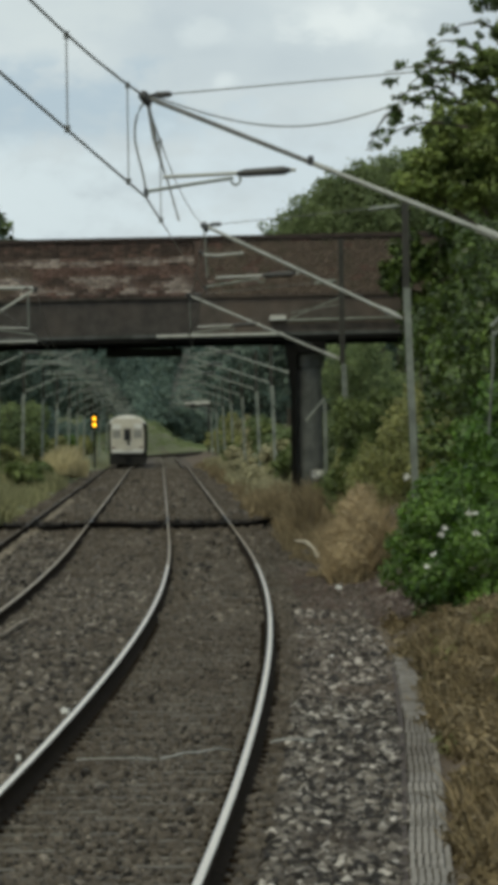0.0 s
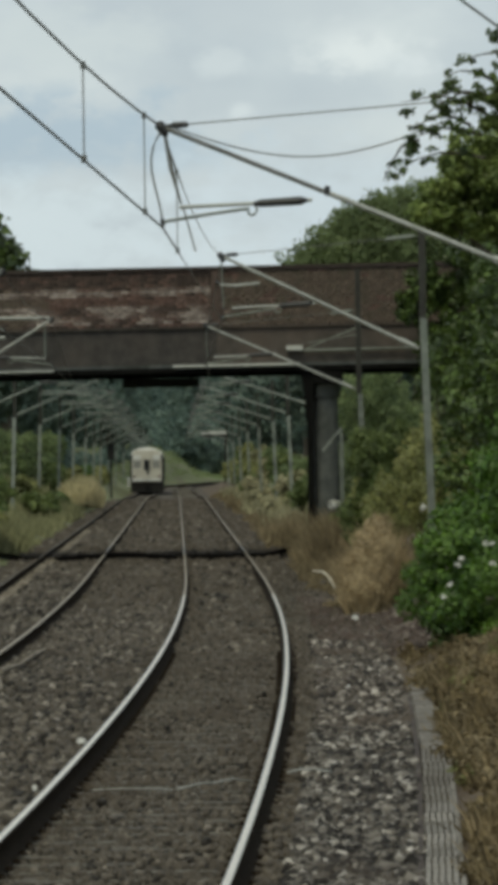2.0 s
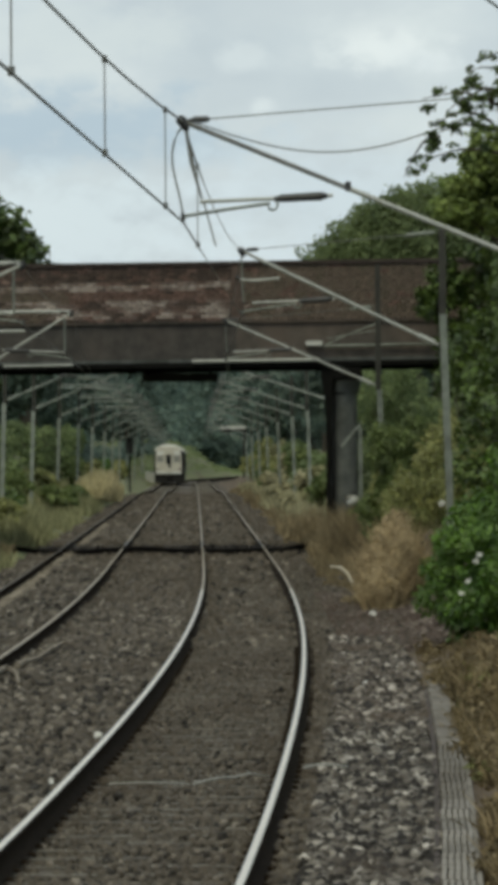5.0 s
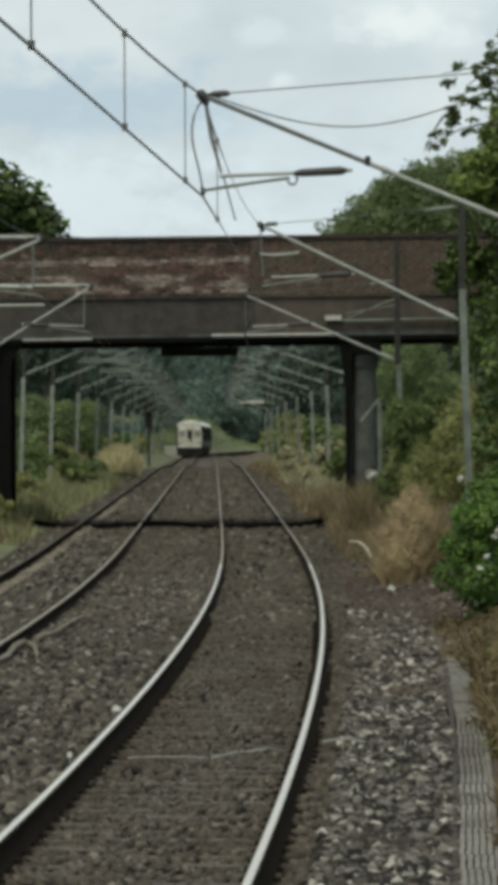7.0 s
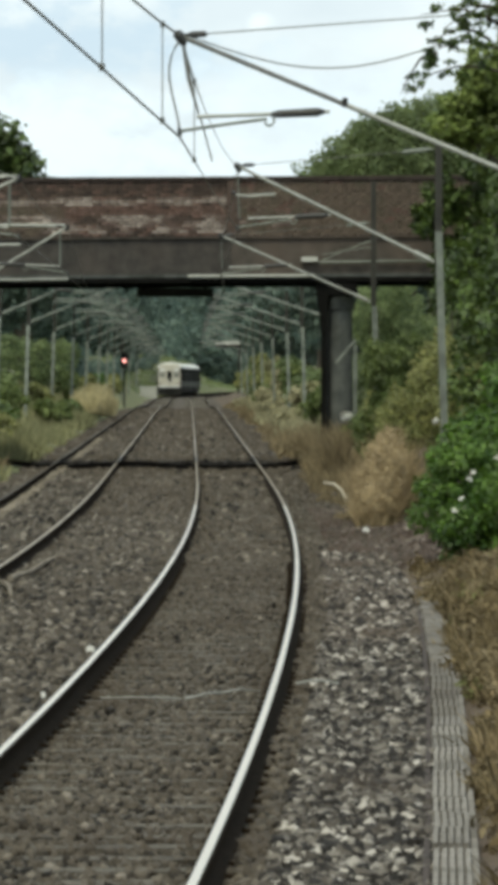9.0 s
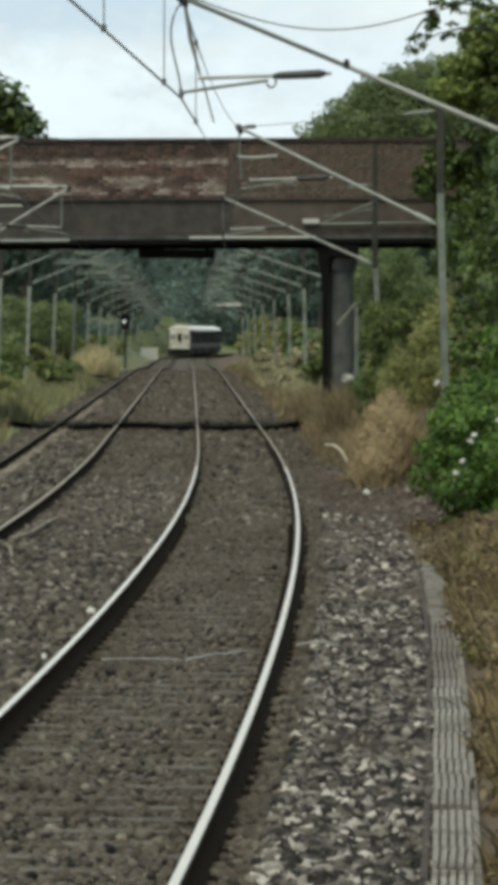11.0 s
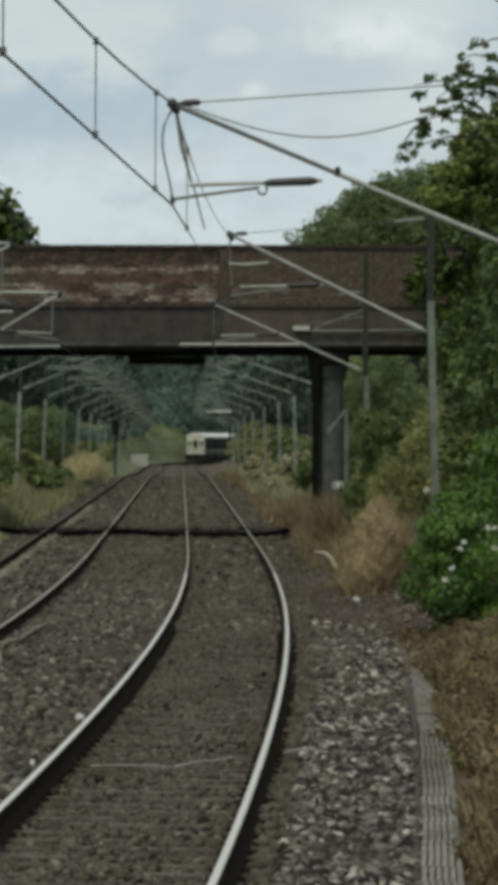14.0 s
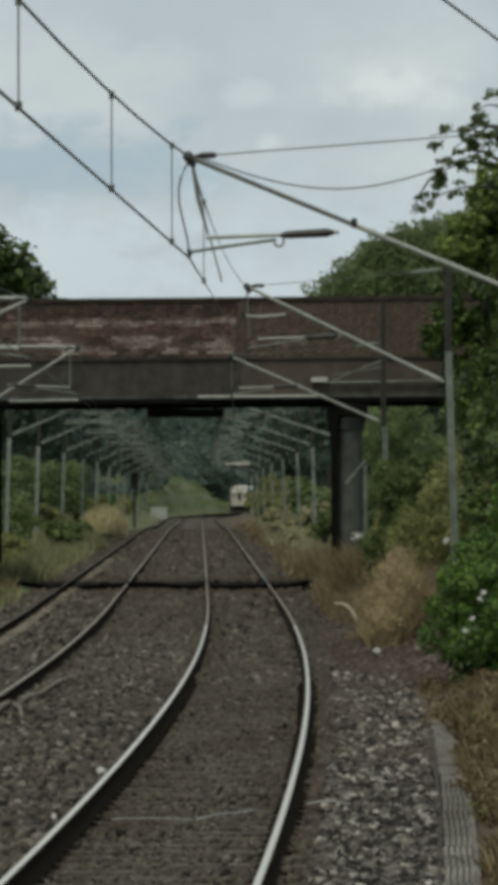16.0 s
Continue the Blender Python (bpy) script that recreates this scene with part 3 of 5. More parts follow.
def lid_mesh(ribs, material):
    outline = [(0.2, 0.0), (0.0, 0.0)] + ([] if ribs else [(0.0, 0.05), (0.012, 0.062), (0.188, 0.062), (0.2, 0.05)])
    for x in ribs:
        outline += [(x - 0.016, 0.035), (x - 0.012, 0.068), (x + 0.012, 0.068), (x + 0.016, 0.035)]
    bm = gusset(outline, -0.498, 0.498)
    me = bpy.data.meshes.new("lid")
    bm.to_mesh(me)
    bm.free()
    me.materials.append(material)
    return me


RIBS = (0.021, 0.061, 0.1, 0.139, 0.179)
LID, LID_SOILED, LID_PLAIN = lid_mesh(RIBS, M_TROUGH), lid_mesh(RIBS, M_TROUGH_DIRTY), lid_mesh((), M_TROUGH_DIRTY)
lid_rng = random.Random(3)
for i in range(64):
    y = -6.45 + 1.0 * i + (0.28 if i > 33 else 0)
    lid = mesh_part("lid", LID if y < 37.6 else LID_SOILED if y < 44.5 else LID_PLAIN, trough, "" if y < 44.5 else "smooth dusty concrete lid")
    slope = math.degrees(math.atan2(float(track_x(y + 1) - track_x(y - 1) + TRO(y + 1) - TRO(y - 1)), 2.0))
    lid.matrix_local = pose(*on_line(float(TRO(y)) + lid_rng.uniform(-0.009, 0.009), y, -0.155 + lid_rng.uniform(-0.006, 0.004)), 0, lid_rng.uniform(-1.3, 1.3), -slope + lid_rng.uniform(-0.5, 0.5))
for side, name in ((-0.03, "trough_side"), (0.212, "trough_side")):
    bm = bmesh.new()
    ys = np.arange(-6, 58, 1.0)
    ring = []
    for y in ys:
        u = float(TRO(y)) + side
        ring.append([bm.verts.new(on_line(u + dx, y, z)) for dx, z in ((-0.012, -0.3), (0.022, -0.3), (0.022, -0.125), (-0.012, -0.125))])
    for a, b in zip(ring, ring[1:]):
        for k in range(4):
            bm.faces.new((a[k], a[(k + 1) % 4], b[(k + 1) % 4], b[k]))
    # left side borrows the dark coping colour as the shadow along the trough
    part(name, bm, M_COPING if side < 0 else M_TROUGH, trough, "trough side darkened for the shadowed gap" if side < 0 else "")

# ---- the road bridge ----
BY = 133.0
bridge = thing("road_bridge", "old girder road bridge with a weathered brick parapet on dark piers", "bridge", pose(0, BY, 0, 0, -0.45, 0))
W, E_ = -14.0, 7.6
part("girder", boxed(W, -3.62, 0.0, 0.3, 4.55, 5.5), M_GIRDER_SOOT, bridge, "sooty black-brown main girder")
part("girder", boxed(-3.617, 0.43, 0.0, 0.3, 4.55, 5.5), M_GIRDER_SOOT, bridge, "sooty black-brown main girder")
part("girder", boxed(0.433, E_, 0.0, 0.3, 4.55, 5.5), M_GIRDER, bridge, "soot-stained brown main girder")
part("girder", boxed(W, E_, 7.6, 7.9, 4.55, 5.5), M_GIRDER, bridge)
part("bottom_flange", boxed(W, E_, -0.1, 0.4, 4.43, 4.547, 0.01), M_FLANGE, bridge, "black painted bottom flange")
part("bottom_flange", boxed(W, E_, 7.5, 8.0, 4.43, 4.547, 0.01), M_FLANGE, bridge)
part("deck", boxed(W, E_, 0.31, 7.59, 4.7, 5.35), M_GIRDER, bridge)
# paler than the girder: the light caught by the angle is in its colour
part("flange_angle", boxed(W, E_, -0.06, -0.001, 4.55, 4.63, 0.01), M_PIERGREY, bridge, "angle above the flange, paled where it catches light")
part("top_flange", boxed(W, E_, -0.07, 0.34, 5.503, 5.56, 0.01), M_GIRDER, bridge)
parapet = part("parapet", boxed(W, E_, 0.02, 0.34, 5.563, 6.92), M_MORTAR, bridge, "weathered red-brown brick parapet with white bloom")
part("pilaster", boxed(0.33, 0.62, -0.03, 0.0, 5.563, 6.92, 0.01), BRICKS["sooty"][0], bridge, "dark brick pilaster")
part("parapet", boxed(W, E_, 7.57, 7.89, 5.563, 6.75), BRICKS["brown"][0], bridge)
part("coping", boxed(W, E_, -0.05, 0.4, 6.923, 7.03, 0.02), M_COPING, bridge, "dark brown coping")
part("coping", boxed(W, E_, 7.5, 7.95, 6.753, 7.0, 0.02), M_COPING, bridge)
part("conduit", tubed([(-0.65, -0.14, 4.58), (2.45, -0.14, 4.58)], 0.042, 8), M_GALV_PALE, bridge, "pale cable conduit along the flange")
part("conduit", tubed([(2.5, -0.1, 4.91), (5.2, -0.1, 4.93)], 0.03, 8), M_GALV, bridge, "grey cable pipe along the girder end")
part("road_surface", boxed(W, E_, 0.35, 7.56, 5.36, 5.5), M_GROUND, bridge)


for x0, x1, x2, x3 in ((2.59, 2.73, 2.75, 3.38), (-5.98, -5.62, -6.6, -5.99)):
    pier = thing("bridge_pier", "dark steel column before a grey concrete pier under the bridge", "pier", pose(0, BY, 0), group="bridge piers")
    part("column", boxed(x0, x1, 0.02, 0.4, -0.6, 4.4, 0.02), M_FLANGE, pier, "black steel column")
    part("column", boxed(x0 + (0.15 if x0 > 0 else -0.2), x1 + (0.1 if x0 > 0 else -0.2), 7.5, 7.9, -0.6, 4.4, 0.02), M_FLANGE, pier)
    cx, r = (x2 + x3) / 2, (x3 - x2) / 2
    for y in (0.45, 3.9, 7.4):
        part("pier_column", tubed([(cx, y, -0.6), (cx, y, 0.4), (cx, y, 3.75), (cx, y, 3.8), (cx, y, 3.95), (cx, y, 4.1)], [r, r, r * 0.94, r * 1.1, r * 1.16, r * 1.16], 20), M_PIERGREY, pier, "round grey concrete column with a capital")
    part("bearing_beam", boxed(x2, x3, 0.1, 7.85, 4.103, 4.4, 0.02), M_FLANGE, pier)
    part("column_head", gusset([(x0 - 0.13, 4.42), (x0 - 0.11, 4.1), (x0 - 0.04, 3.7), (x0 - 0.004, 3.2), (x1 + 0.004, 3.2), (x1 + 0.02, 4.0), (x1 + 0.08, 4.42)] if x0 > 0 else [(x0 - 0.1, 4.42), (x0 - 0.004, 3.6), (x1 + 0.004, 3.6), (x1 + 0.03, 4.0), (x1 + 0.2, 4.25), (x1 + 0.28, 4.42)], 0.0, 0.42), M_FLANGE, pier, "black flared column head")
    part("pier_block", boxed(x2 + 0.02, x3 + 0.1, -0.2, -0.11, 4.12, 4.42, 0.02), M_FLANGE, pier)
beam = thing("cable_beam", "dark steel beam hung under the bridge over the tracks", "beam", pose(0, BY + 8.2, 0))
part("beam", boxed(-2.05, -0.05, 0, 0.25, 4.19, 4.42, 0.02), M_MASTDARK, beam)
part("hanger", boxed(-1.9, -1.82, -0.7, 0.2, 4.36, 4.43), M_FLANGE, beam)
part("hanger", boxed(-0.3, -0.22, -0.7, 0.2, 4.36, 4.43), M_FLANGE, beam)


# ---- overhead line: masts, arms and wires ----
def hsection(bm, x, y, z0, z1, w=0.115, t=0.018):
    box(bm, x - w / 2, x + w / 2, y - w / 2, y - w / 2 + t, z0, z1)
    box(bm, x - w / 2, x + w / 2, y + w / 2 - t, y + w / 2, z0, z1)
    box(bm, x - t / 2, x + t / 2, y - w / 2 + t, y + w / 2 - t, z0, z1)
    return bm


def arm(side, off, m, label, clamp_z=5.6, foot_z=4.05, reach=3.2, mast_top=6.0, dz=0.0, tube_mat=None, two_tone=False, split_shift=0.0, bracket=False):
    """A mast with its arm; side 1: mast on the right. Local x: metres right of the track's centre, z over the rail."""
    root = thing("overhead_line_mast", label, "mast", m, group="overhead line masts")
    S = lambda x, z, y=0.0: (x, y, z)
    H = lambda x, z: (x, 0.0, z - dz)
    pale = tube_mat or M_GALV_PALE
    e = side * reach
    # mast in two tones: dark above this height, grey below
    split_z = foot_z - 0.1 + split_shift
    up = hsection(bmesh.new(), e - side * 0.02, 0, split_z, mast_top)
    part("mast_head", up, M_MASTDARK, root, "dark upper mast")
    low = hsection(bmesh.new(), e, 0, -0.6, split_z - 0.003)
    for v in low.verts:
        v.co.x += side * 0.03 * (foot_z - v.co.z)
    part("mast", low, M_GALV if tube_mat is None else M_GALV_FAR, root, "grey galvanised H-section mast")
    part("base", boxed(e + side * 0.13 - 0.3, e + side * 0.13 + 0.3, -0.3, 0.3, -0.8, -0.1, 0.02), M_PIERGREY, root)
    clamp = S(off, clamp_z)
    foot = S(e - side * 0.09, foot_z)
    joint = Vector(clamp).lerp(Vector(foot), 0.45 if two_tone else 0.0)
    part("strut", tubed([joint, foot], 0.027 if tube_mat is None else 0.034, 10), pale, root, "pale inclined cantilever tube")
    if two_tone:
        part("strut_end", tubed([clamp, joint], 0.025, 10), M_WIRE, root, "dark grey end of the cantilever tube")
        part("strut_clamp", boxed(joint.x - 0.03, joint.x + 0.03, -0.035, 0.035, joint.z - 0.03, joint.z + 0.07, 0.01), M_INSUL, root)
    part("strut_insulator", tubed([Vector(foot).lerp(Vector(clamp), 0.02), Vector(foot).lerp(Vector(clamp), 0.1)], 0.045, 10), pale, root)
    ins = bmesh.new()
    tube(ins, [S(off - side * 0.03, clamp_z + 0.055), S(off - side * 0.02, clamp_z + 0.02), S(off + side * 0.03, clamp_z - 0.06), S(off + side * 0.05, clamp_z - 0.1)], [0.03, 0.055, 0.045, 0.02], 8)
    tube(ins, [S(off - side * 0.01, clamp_z + 0.0), S(off + side * 0.09, clamp_z + 0.01), S(off + side * 0.12, clamp_z + 0.015), S(off + side * 0.25, clamp_z + 0.02), S(off + side * 0.28, clamp_z + 0.02)], [0.018, 0.02, 0.033, 0.033, 0.012], 8)
    part("catenary_clamp", ins, M_INSUL, root, "dark catenary clamp")
    if side > 0:
        part("top_tie", tubed([S(off + 0.1, clamp_z + 0.01), S(e, clamp_z + 0.29)], 0.008 if two_tone else 0.007, 6), M_WIRE, root)
        if two_tone:
            part("tie_wire", tubed([S(off + 0.12 + 2.8 * k / 16, clamp_z - 0.01 + 0.04 * k / 16 - 0.335 * math.sin(math.pi * k / 16) * (1 if k % 16 else 0)) for k in range(17)] + [S(off + 3.1, clamp_z + 0.21)], 0.009, 6), M_WIRE, root)
        elif tube_mat is None:
            part("tie_insulator", tubed([S(e - 0.62, clamp_z + 0.22), S(e - 0.55, clamp_z + 0.235), S(e - 0.2, clamp_z + 0.27), S(e - 0.12, clamp_z + 0.28)], [0.015, 0.035, 0.035, 0.015], 8), M_GALV, root, "weathered pale tie insulator")
            part("drop_tube", tubed([S(off + 0.01, clamp_z - 0.05), S(off + 0.01, clamp_z - 0.46), H(off + 0.03, 4.9)], 0.012, 6), M_GALV, root)
        if bracket:
            part("bracket_tube", tubed([S(off - 0.02, clamp_z - 0.47), S(off + 0.2, clamp_z - 0.49), S(off + 0.62, clamp_z - 0.45)], 0.022, 8), pale, root)
            part("bracket_insulator", tubed([S(off - 0.1, clamp_z - 0.42), S(off - 0.03, clamp_z - 0.46)], 0.03, 8), M_INSUL, root)
    else:
        part("top_tube", tubed([S(off - 0.05, clamp_z + 0.02), S(e, clamp_z + 0.04)], 0.033 if tube_mat is None else 0.022, 8), pale, root)
        part("drop_tube", tubed([S(off - 0.16, clamp_z - 0.09), H(off - 0.16, 4.92)], 0.02, 8), M_GALV, root)
        part("registration_tube", tubed([H(off + 0.02, 4.62), H(off - 1.5, 4.6)], 0.022, 8), pale, root)
    q = off + side * 1.52
    part("registration_tube", tubed([H(off + side * 0.17, 4.90), H(off + side * 0.95, 4.93), H(q, 4.955)], 0.019, 8), pale, root)
    part("registration_insulator", tubed([H(off + side * 0.92, 4.925), H(off + side * 1.0, 4.93), H(off + side * 1.4, 4.95), H(q - side * 0.05, 4.955)], [0.02, 0.04, 0.045, 0.02], 8), M_INSUL, root)
    part("steady_arm", tubed([H(off + side * 0.0, 4.72), H(off + side * 0.03, 4.76), H(off + side * 0.5, 4.83), H(off + side * 0.88, 4.88)], 0.017, 8), M_GALV, root)
    part("steady_claw", tubed([H(off - side * 0.005, 4.79), H(off, 4.7)], 0.02, 8), M_INSUL, root)
    part("steady_hook", tubed([H(off + side * (0.91 + 0.05 * math.sin(a)), 4.87 + 0.06 * math.cos(a)) for a in np.linspace(0, 4.4, 8)], 0.014, 6), M_GALV, root)
    if two_tone:
        part("hanger_wire", tubed([S(off, clamp_z - 0.05), S(off - 0.045, clamp_z - 0.11), S(off - 0.085, clamp_z - 0.2), S(off - 0.108, clamp_z - 0.32), S(off - 0.105, clamp_z - 0.45), S(off - 0.08, clamp_z - 0.58), H(off - 0.045, 5.0), H(off - 0.015, 4.86), H(off, 4.74)], 0.012, 6), M_WIRE, root)
        part("drop_bracket", tubed([S(off + side * 0.03, clamp_z - 0.05), H(off + side * 0.09, 5.3), H(off + side * 0.19, 4.93)], [0.02, 0.026, 0.012], 6), M_WIRE, root)
        part("drop_link", tubed([H(off + side * 0.21, 4.90), H(off + side * 0.33, 4.45)], 0.01, 6), M_WIRE, root)
    return root


RIGHT_Y = [165, 197, 228, 268, 310, 350, 390, 430]
LEFT_Y = [161, 190, 226, 264, 300, 341, 375, 410, 460, 520, 590]


def at(centre, y):
    slope = math.degrees(math.atan2(float(track_x(y + 2) - track_x(y - 2)), 4.0))
    return pose(*on_line(centre, y, 0), 0, 0, -slope)


first_mast = arm(1, -0.45, at(0, 55), "galvanised overhead line mast whose arm reaches over the track", 5.68, 4.14, 3.36, 6.5, 0.04, two_tone=True, split_shift=-0.5)
part("bracket_arm", tubed([(3.36, 0, 3.54), (3.2, 0, 3.45), (3.03, 0, 3.3)], 0.022, 8), M_GALV, first_mast, "short galvanised bracket arm")
part("bracket_arm", tubed([(3.36, 0, 3.33), (3.04, 0, 3.22)], 0.018, 8), M_GALV, first_mast)
part("down_rod", tubed([(3.05, 0, 3.26), (3.04, 0, 2.9), (2.99, 0, 2.2)], 0.014, 6), M_GALV, first_mast, "thin galvanised rod hanging from the bracket")
arm(1, -0.08, at(0, 88), "grey galvanised overhead line mast beside the bushes", 5.6, 4.05, 3.2, 6.0, 0.15, split_shift=0.6, bracket=True)
bridge_mast = arm(1, -0.26, at(0, 118), "dark-topped overhead line mast before the bridge", 5.21, 3.78, 3.08, 6.4, 0.38)
part("stay", tubed([(3.06, 0, 5.13), (2.5, 0, 4.92), (1.93, 0, 4.67)], 0.016, 6), M_GALV, bridge_mast, "thin grey stay between the mast and the girder end")
part("stay", tubed([(3.06, 0, 4.98), (1.95, 0, 4.80)], 0.012, 6), M_GALV, bridge_mast)
arm(-1, -0.22, at(-SPACING, 88), "galvanised overhead line mast with a horizontal top tube", 5.4, 4.1, 3.2, 6.0, 0.3)
arm(-1, -0.2, at(-SPACING, 118), "galvanised overhead line mast with a horizontal top tube", 5.4, 3.6, 3.2, 6.0, 0.36)
first_r = arm(1, -0.1, at(0, RIGHT_Y[0]), "grey galvanised overhead line mast beyond the bridge", 5.0, 3.95, 3.15, 5.6, 0.3, M_GALV_FAR)
first_l = arm(-1, -0.1, at(-SPACING, LEFT_Y[0]), "grey galvanised overhead line mast beyond the bridge", 5.2, 3.95, 3.2, 5.6, 0.3, M_GALV_FAR)
for y in RIGHT_Y[1:]:
    copy_thing(first_r, at(0, y))
for y in LEFT_Y[1:]:
    copy_thing(first_l, at(-SPACING, y))


def wire_run(centre, marks, label):
    """The contact wire and the catenary over it; marks: (metres out, offset, contact height, catenary height)."""
    root = thing("overhead_wires", label, "overhead wire", group="overhead wires")
    spans = list(zip(marks, marks[1:]))
    contact, caten, drops = [], [], []
    for (ya, oa, ca, ka), (yb, ob_, cb, kb) in spans:
        xa, xb = float(track_x(ya)) + centre + oa, float(track_x(yb)) + centre + ob_
        n = max(3, int((yb - ya) / 4.5))
        for k in range(n):
            t = k / n
            y = ya + (yb - ya) * t
            z0 = float(track_z(y))
            x = xa + (xb - xa) * t
            zc = ca + (cb - ca) * t
            zk = ka + (kb - ka) * t - 0.36 * 4 * t * (1 - t) * min(1, (yb - ya) / 50)
            contact.append((x, y, zc + z0))
            caten.append((x, y, zk + z0))
    part("contact_wire", tubed(contact, [0.0115 if p[1] < 62 else 0.0065 for p in contact], 6), M_WIRE, root)
    part("catenary_wire", tubed(caten, [0.0115 if p[1] < 62 else 0.0065 for p in caten], 6), M_WIRE, root)
    cx, cyy, cz, kz = [np.array([p[0] for p in contact]), np.array([p[1] for p in contact]), np.array([p[2] for p in contact]), np.array([p[2] for p in caten])]
    y = 15.2
    while y < 330:
        if 62 < y < 150:
            y += 9.1
            continue
        x, z, zk = float(np.interp(y, cyy, cx)), float(np.interp(y, cyy, cz)), float(np.interp(y, cyy, kz))
        bm = tubed([(x, y, z), (x, y, zk)], 0.0065, 5)
        tube(bm, [(x, y, z - 0.02), (x, y, z + 0.04)], 0.026, 6)
        tube(bm, [(x, y, zk - 0.04), (x, y, zk + 0.02)], 0.024, 6)
        part("dropper", bm, M_WIRE, root)
        y += 9.1
    return root


near_marks = [(5, -0.75, 4.66, 5.68), (55, -0.45, 4.655, 5.68), (88, -0.08, 4.54, 5.6), (118, -0.26, 4.34, 5.21), (BY, -0.1, 4.2, 4.36), (BY + 8, -0.1, 4.2, 4.36)]
wire_run(0.0, near_marks + [(y, -0.1, 4.4, 5.0) for y in RIGHT_Y] + [(470, 0.1, 4.4, 5.0), (600, 0, 4.4, 5.0), (760, 0, 4.4, 5.0)], "overhead contact wire and catenary with droppers over the near track")
wire_run(-SPACING, [(5, -0.3, 4.7, 5.5), (55, -0.2, 4.6, 5.5), (88, -0.22, 4.42, 5.4), (118, -0.2, 4.36, 5.4), (BY, -0.1, 4.2, 4.36), (BY + 8, -0.1, 4.2, 4.36)] + [(y, -0.1, 4.4, 5.2) for y in LEFT_Y], "overhead contact wire and catenary with droppers over the far track")
anchor = thing("anchor_wire", "out-of-running catenary wire anchored on the mast head", "overhead wire")
part("wire", tubed([(3.36 + float(track_x(55)) + (-3.0 - 3.36) * k / 12, 55 - 50 * k / 12, 6.37 - 1.3 * k / 12) for k in range(13)], 0.0115, 6), M_WIRE, anchor)


# ---- plants ----
def leaf_mesh(name, blobs, count, size, material, seed, droop=0.3, inner=0.45, split=0, face=0.85):
    """Leaves in a cloud round ellipsoids (x, y, z, rx, ry, rz): bent, pointed quads, thicker outside."""
    rng = np.random.RandomState(seed)
    b = np.array(blobs, float)
    if split:
        way = rng.normal(size=(len(b), split, 3))
        way[:, :, 2] = way[:, :, 2] * 0.9 + 0.15
        way /= np.linalg.norm(way, axis=2)[:, :, None]
        small = np.concatenate([b[:, None, :3] + way * b[:, None, 3:] * 0.8, b[:, None, 3:] * rng.uniform(0.2, 0.42, (len(b), split, 1))], 2).reshape(-1, 6)
        core = b.copy()
        core[:, 3:] *= 0.62
        b = np.concatenate([small, core])
    area = (b[:, 3] * b[:, 4] + b[:, 3] * b[:, 5] + b[:, 4] * b[:, 5])
    pick = rng.choice(len(b), count, p=area / area.sum())
    d = rng.normal(size=(count, 3))
    d /= np.linalg.norm(d, axis=1)[:, None]
    lump = 1 + 0.16 * np.sin(d[:, 0] * 5 + pick) * np.sin(d[:, 1] * 6 + 2 * pick) + 0.13 * np.sin(d[:, 2] * 9 + d[:, 0] * 7 + pick)
    r = (inner + (1 - inner) * rng.uniform(0, 1, count) ** 0.6) * lump * np.where(rng.uniform(0, 1, count) < 0.06, 1.12, 1.0)
    c = b[pick, :3] + d * b[pick, 3:] * r[:, None]
    quad = np.array([(0, -0.5, 0), (0.36, 0.05, 0.10), (0, 0.62, -0.08), (-0.36, 0.05, 0.10)])
    # leaves face outward and up, as they grow to the light
    nrm = face * (0.75 * d + np.array([0, 0, 0.6])) + 0.5 * rng.normal(size=(count, 3))
    nrm /= np.linalg.norm(nrm, axis=1)[:, None]
    tan = np.cross(nrm, rng.normal(size=(count, 3)))
    tan /= np.linalg.norm(tan, axis=1)[:, None]
    turn = np.stack([tan, np.cross(nrm, tan), nrm], -1)
    v = np.einsum("nij,kj->nki", turn, quad) * (size * rng.uniform(0.55, 1.35, (count, 1, 1)))
    v[:, :, 2] -= droop * size * np.array([0, 0.1, 0.5, 0.1])[None]
    v += c[:, None]
    f = np.arange(count * 4).reshape(-1, 4)
    return flat_mesh(name, v.reshape(-1, 3), f, [material])


